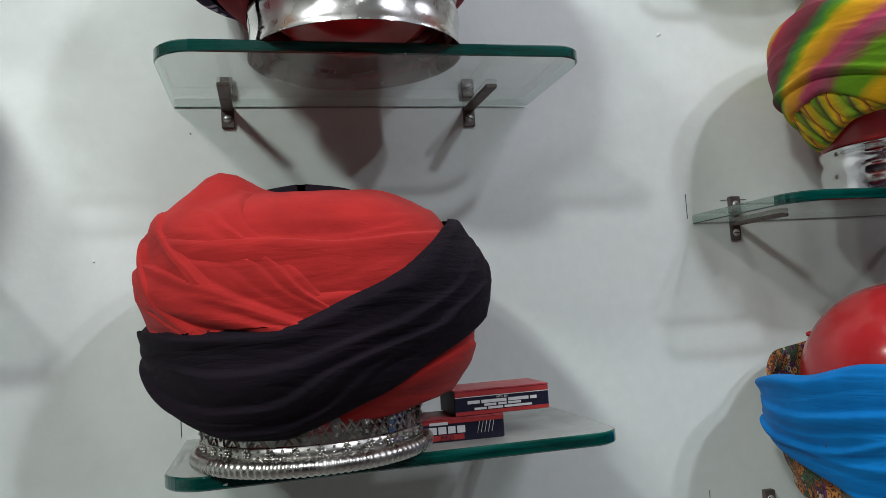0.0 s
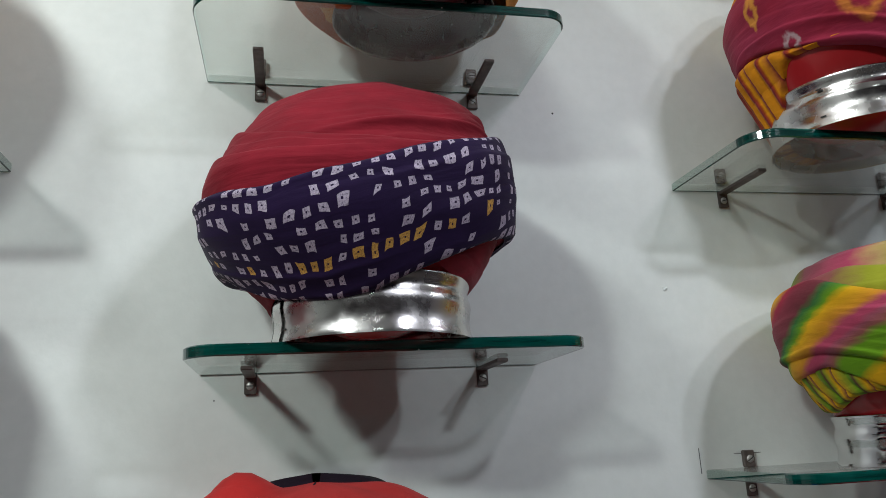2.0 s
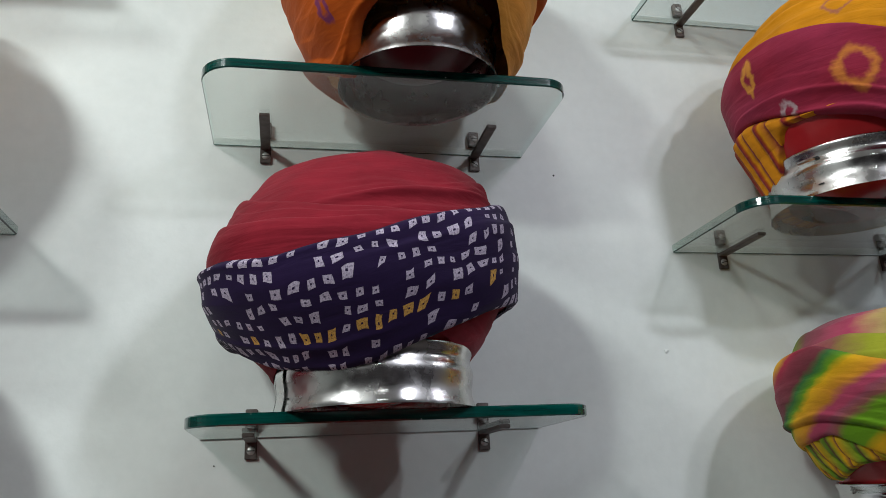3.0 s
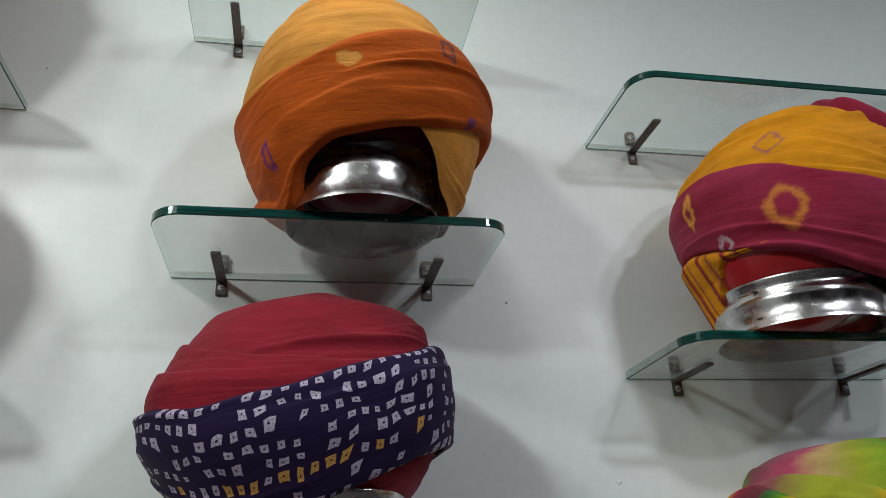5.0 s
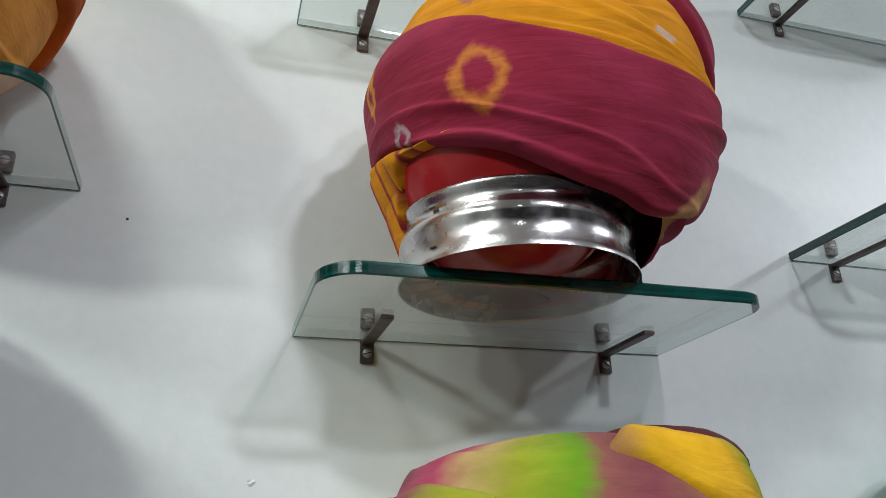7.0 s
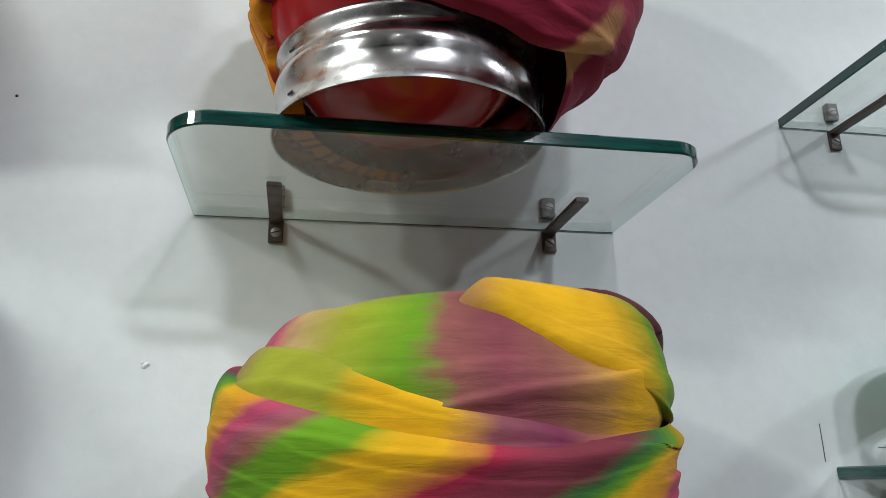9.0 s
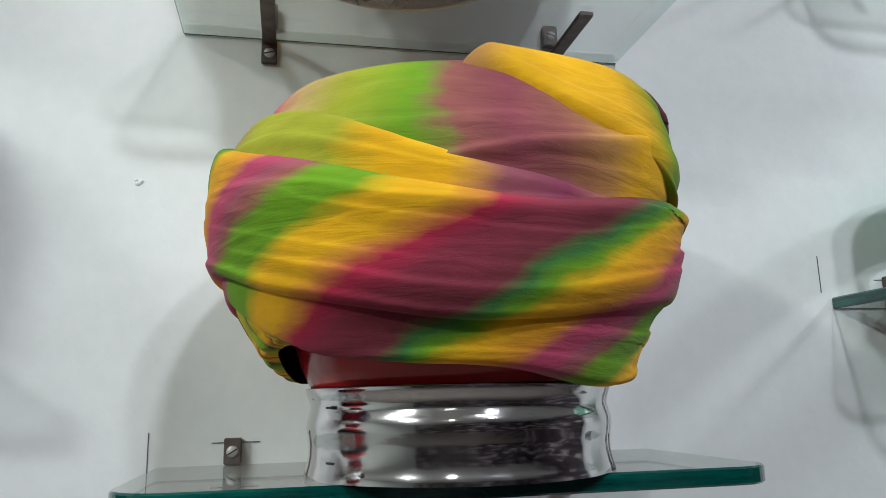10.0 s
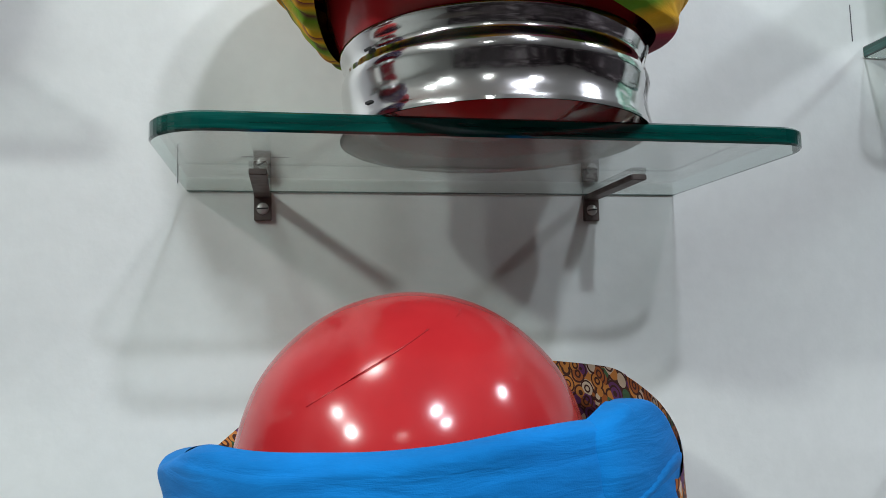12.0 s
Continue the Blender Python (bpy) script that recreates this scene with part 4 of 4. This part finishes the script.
# ---- filigree ring ----
def filigree(x, y, z):
    r = 0.094
    s = thing("filigree_ring", (x, y, z), "silver filigree ring with ribbed base, flowers and lattice", "stand")
    # ribbed wire base
    verts, faces = [], []
    n, k = 440, 12
    for i in range(n):
        a = 2 * math.pi * i / n
        q = 0.0068 * (0.82 + 0.18 * abs(math.sin(a * 55)))
        for j in range(k):
            b2 = 2 * math.pi * j / k
            rr = r + q * math.cos(b2)
            verts.append((rr * math.sin(a), -rr * math.cos(a), 0.0068 + q * math.sin(b2)))
    for i in range(n):
        for j in range(k):
            faces.append((i * k + j, (i + 1) % n * k + j, (i + 1) % n * k + (j + 1) % k, i * k + (j + 1) % k))
    under("ribbed_base", mesh_of("ribbed_base", verts, faces, [M_SILVER]), s)
    under("back_band", lathe("back_band", [(r - 0.005, 0.01), (r - 0.004, 0.012), (r - 0.004, 0.021), (r - 0.006, 0.022), (r - 0.006, 0.011)], [M_SILVER], 96), s)
    under("top_rail", lathe("top_rail", [(r - 0.007, 0.04), (r - 0.004, 0.0405), (r - 0.004, 0.043), (r - 0.007, 0.0435), (r - 0.0075, 0.042), (r - 0.007, 0.04)], [M_SILVER], 96), s)
    bead = bmesh.new()
    bmesh.ops.create_icosphere(bead, subdivisions=1, radius=0.0013)
    bead = from_bm("bead", bead, [M_SILVER], True)
    bm = bmesh.new()
    for i in range(6):
        m = Matrix.Translation((0.0026 * math.cos(i * 1.047), 0, 0.0026 * math.sin(i * 1.047)))
        bmesh.ops.create_icosphere(bm, subdivisions=1, radius=0.0014, matrix=m)
    bmesh.ops.create_icosphere(bm, subdivisions=1, radius=0.0016, matrix=Matrix.Translation((0, -0.0008, 0)))
    flower = from_bm("flower", bm, [M_SILVER], True)
    bm = bmesh.new()
    for sx in (-1, 1):
        for off in (-0.004, 0.004):
            m = Matrix.Translation((off * 0.9, 0, 0)) @ Matrix.Rotation(radians(38 * sx), 4, "Y") @ Matrix.Diagonal((0.0013, 0.0014, 0.021, 1))
            bmesh.ops.create_cube(bm, size=1.0, matrix=m)
    lattice = from_bm("lattice", bm, [M_SILVER])
    bm = bmesh.new()
    block(bm, -0.0035, 0.0035, -0.001, 0.001, -0.009, 0.009, 0.0006)
    bmesh.ops.create_icosphere(bm, subdivisions=1, radius=0.0024, matrix=Matrix.Translation((0, -0.001, 0.003)))
    bmesh.ops.create_icosphere(bm, subdivisions=1, radius=0.0018, matrix=Matrix.Translation((0, -0.001, -0.004)))
    stud = from_bm("stud", bm, [M_SILVER])

    def place(name, me, deg, h, rr):
        a = radians(deg)
        ob = under(name, me, s, (rr * math.sin(a), -rr * math.cos(a), h))
        ob.rotation_euler = (0, 0, a)
    for i in range(30):
        place("flower", flower, i * 12, 0.0175, r - 0.003)
        place("bead", bead, i * 12 + 6, 0.0195, r - 0.0035)
        place("bead", bead, i * 12 + 6, 0.0155, r - 0.0035)
    for i in range(24):
        place("lattice_panel", lattice, i * 15, 0.031, r - 0.005)
        place("jewelled_stud", stud, i * 15 + 7.5, 0.031, r - 0.004)


filigree(0.118, -0.148, Z["A"] + top)


# ---- pin boxes ----
def words(name, body, size, parent, at, mat, centre=True):
    cu = bpy.data.curves.new(name, "FONT")
    cu.body, cu.size, cu.extrude = body, size, 0.00005
    cu.align_x = "CENTER" if centre else "LEFT"
    cu.materials.append(mat)
    ob = new(name, cu)
    ob.parent = parent
    ob.location, ob.rotation_euler = at, (radians(90), 0, 0)
    return ob


def bar(parent, x0, x1, z0, z1, y, mat, name="print_bar"):
    bm = bmesh.new()
    block(bm, x0, x1, y - 0.0003, y + 0.0002, z0, z1)
    return under(name, from_bm(name, bm, [mat]), parent)


def card_box(x, y, z, w, d, h, turn, label, top_mat):
    t = thing("pin_box", (x, y, z), label, "box", "boxes of pins")
    t.rotation_euler = (0, 0, radians(turn))
    bm = bmesh.new()
    block(bm, -w / 2, w / 2, 0, d, 0, h, 0.0007)
    under("carton", from_bm("carton", bm, [M_CARD_NAVY]), t)
    bm = bmesh.new()
    block(bm, -w / 2 - 0.0004, w / 2 + 0.0004, -0.0004, d, h - 0.0008, h + 0.0006, 0.0004)
    under("lid_flap", from_bm("lid_flap", bm, [top_mat]), t, label="scuffed red card flap")
    return t


W1, H1 = 0.074, 0.0195
low = card_box(0.2435, -0.164, Z["A"] + top, W1, 0.05, H1, -2, "small navy and red card box of pins on the shelf", M_CARD_RED)
bar(low, -W1 / 2 + 0.001, W1 / 2 - 0.001, H1 - 0.004, H1 - 0.0008, -0.0004, M_INK_RED)
bar(low, -0.029, -0.013, 0.0148, 0.0172, -0.0006, M_INK_WHITE)
for x0, x1 in ((-0.03, -0.023), (-0.0215, -0.0145), (-0.013, -0.0065), (-0.005, 0.002)):
    bar(low, x0, x1, 0.0072, 0.0132, -0.0006, M_INK_WHITE)
bar(low, -0.029, 0.001, 0.0016, 0.0062, -0.0004, M_INK_RED)
words("lettering", "PINS", 0.0058, low, (-0.014, -0.0009, 0.0018), M_CARD_NAVY)
for i in range(5):
    b5 = bar(low, -0.0002, 0.0002, -0.005, 0.005, -0.0006, M_INK_WHITE, "pin_drawing")
    b5.location, b5.rotation_euler = (0.014 + i * 0.0032, 0, 0.0105), (0, radians(14), 0)
W2, H2 = 0.087, 0.0215
up = card_box(0.2815, -0.162, Z["A"] + top + H1 + 0.0008, W2, 0.052, H2, 1, "worn navy and red card box stacked on another box", M_CARD_RED)
bar(up, -W2 / 2 + 0.0005, W2 / 2 - 0.0005, H2 - 0.0052, H2 - 0.001, -0.0004, M_INK_RED)
bar(up, -W2 / 2 + 0.0005, W2 / 2 - 0.0005, 0.0004, 0.0036, -0.0004, M_INK_RED)
bar(up, -W2 / 2 + 0.0005, W2 / 2 - 0.0005, H2 - 0.006, H2 - 0.0054, -0.0004, M_INK_WHITE)
words("lettering", "MFG. BY:", 0.0028, up, (0.0, -0.0008, 0.0132), M_INK_WHITE)
x = -0.032
for w in (0.011, 0.023, 0.019, 0.006):
    bar(up, x, x + w, 0.0098, 0.0125, -0.0006, M_INK_WHITE)
    x += w + 0.0016
for x0, x1, z in ((-0.017, -0.006, 0.0072), (-0.004, 0.0035, 0.0072), (0.005, 0.017, 0.0072), (-0.026, -0.015, 0.0044), (-0.0135, 0.0, 0.0044), (0.0015, 0.027, 0.0044)):
    bar(up, x0, x1, z, z + 0.0019, -0.0006, M_INK_WHITE)

# jar on the shelf of the next column
jar = thing("plastic_jar", (1.285, -0.11, Z["J"] + top), "clear plastic jar with a mint green label", "jar")
under("jar_body", lathe("jar_body", [(0.0, 0.001), (0.086, 0.001), (0.09, 0.006), (0.09, 0.11), (0.084, 0.125), (0.084, 0.135)], [M_JAR], 64), jar)
under("jar_label", lathe("jar_label", [(0.0905, 0.05), (0.0915, 0.051), (0.0915, 0.105), (0.0905, 0.106)], [M_MINT], 64), jar)

# turbans of the neighbouring column, known by the shadows that they throw
for x, z, m, seed in [(-0.39, 2.28, M_CRIMSON, 61), (-0.4, 1.928, M_AMBER, 63), (-0.4, 1.575, M_CRIMSON, 65)]:
    f = Form(x, -0.135, 0.155, 0.138, z + 0.06, z + 0.3, seed=seed)
    t = turban(f, "plain wound cotton turban on a steel ring")
    wrap(f, t, "lower_wrap", m, [(0, 0.0)], [(0, 0.55)], 0.004, 4, 0.004, 0.2, seed, res=(120, 40))
    wrap(f, t, "crown_wrap", m, [(0, 0.4)], [(0, 1.0)], 0.006, 5, 0.006, 0.2, seed + 1, res=(120, 40))
    ring_stand(x, -0.137, z + THICK, 0.1, 0.056)
    ball(x, -0.137, z + THICK + 0.118, 0.115)
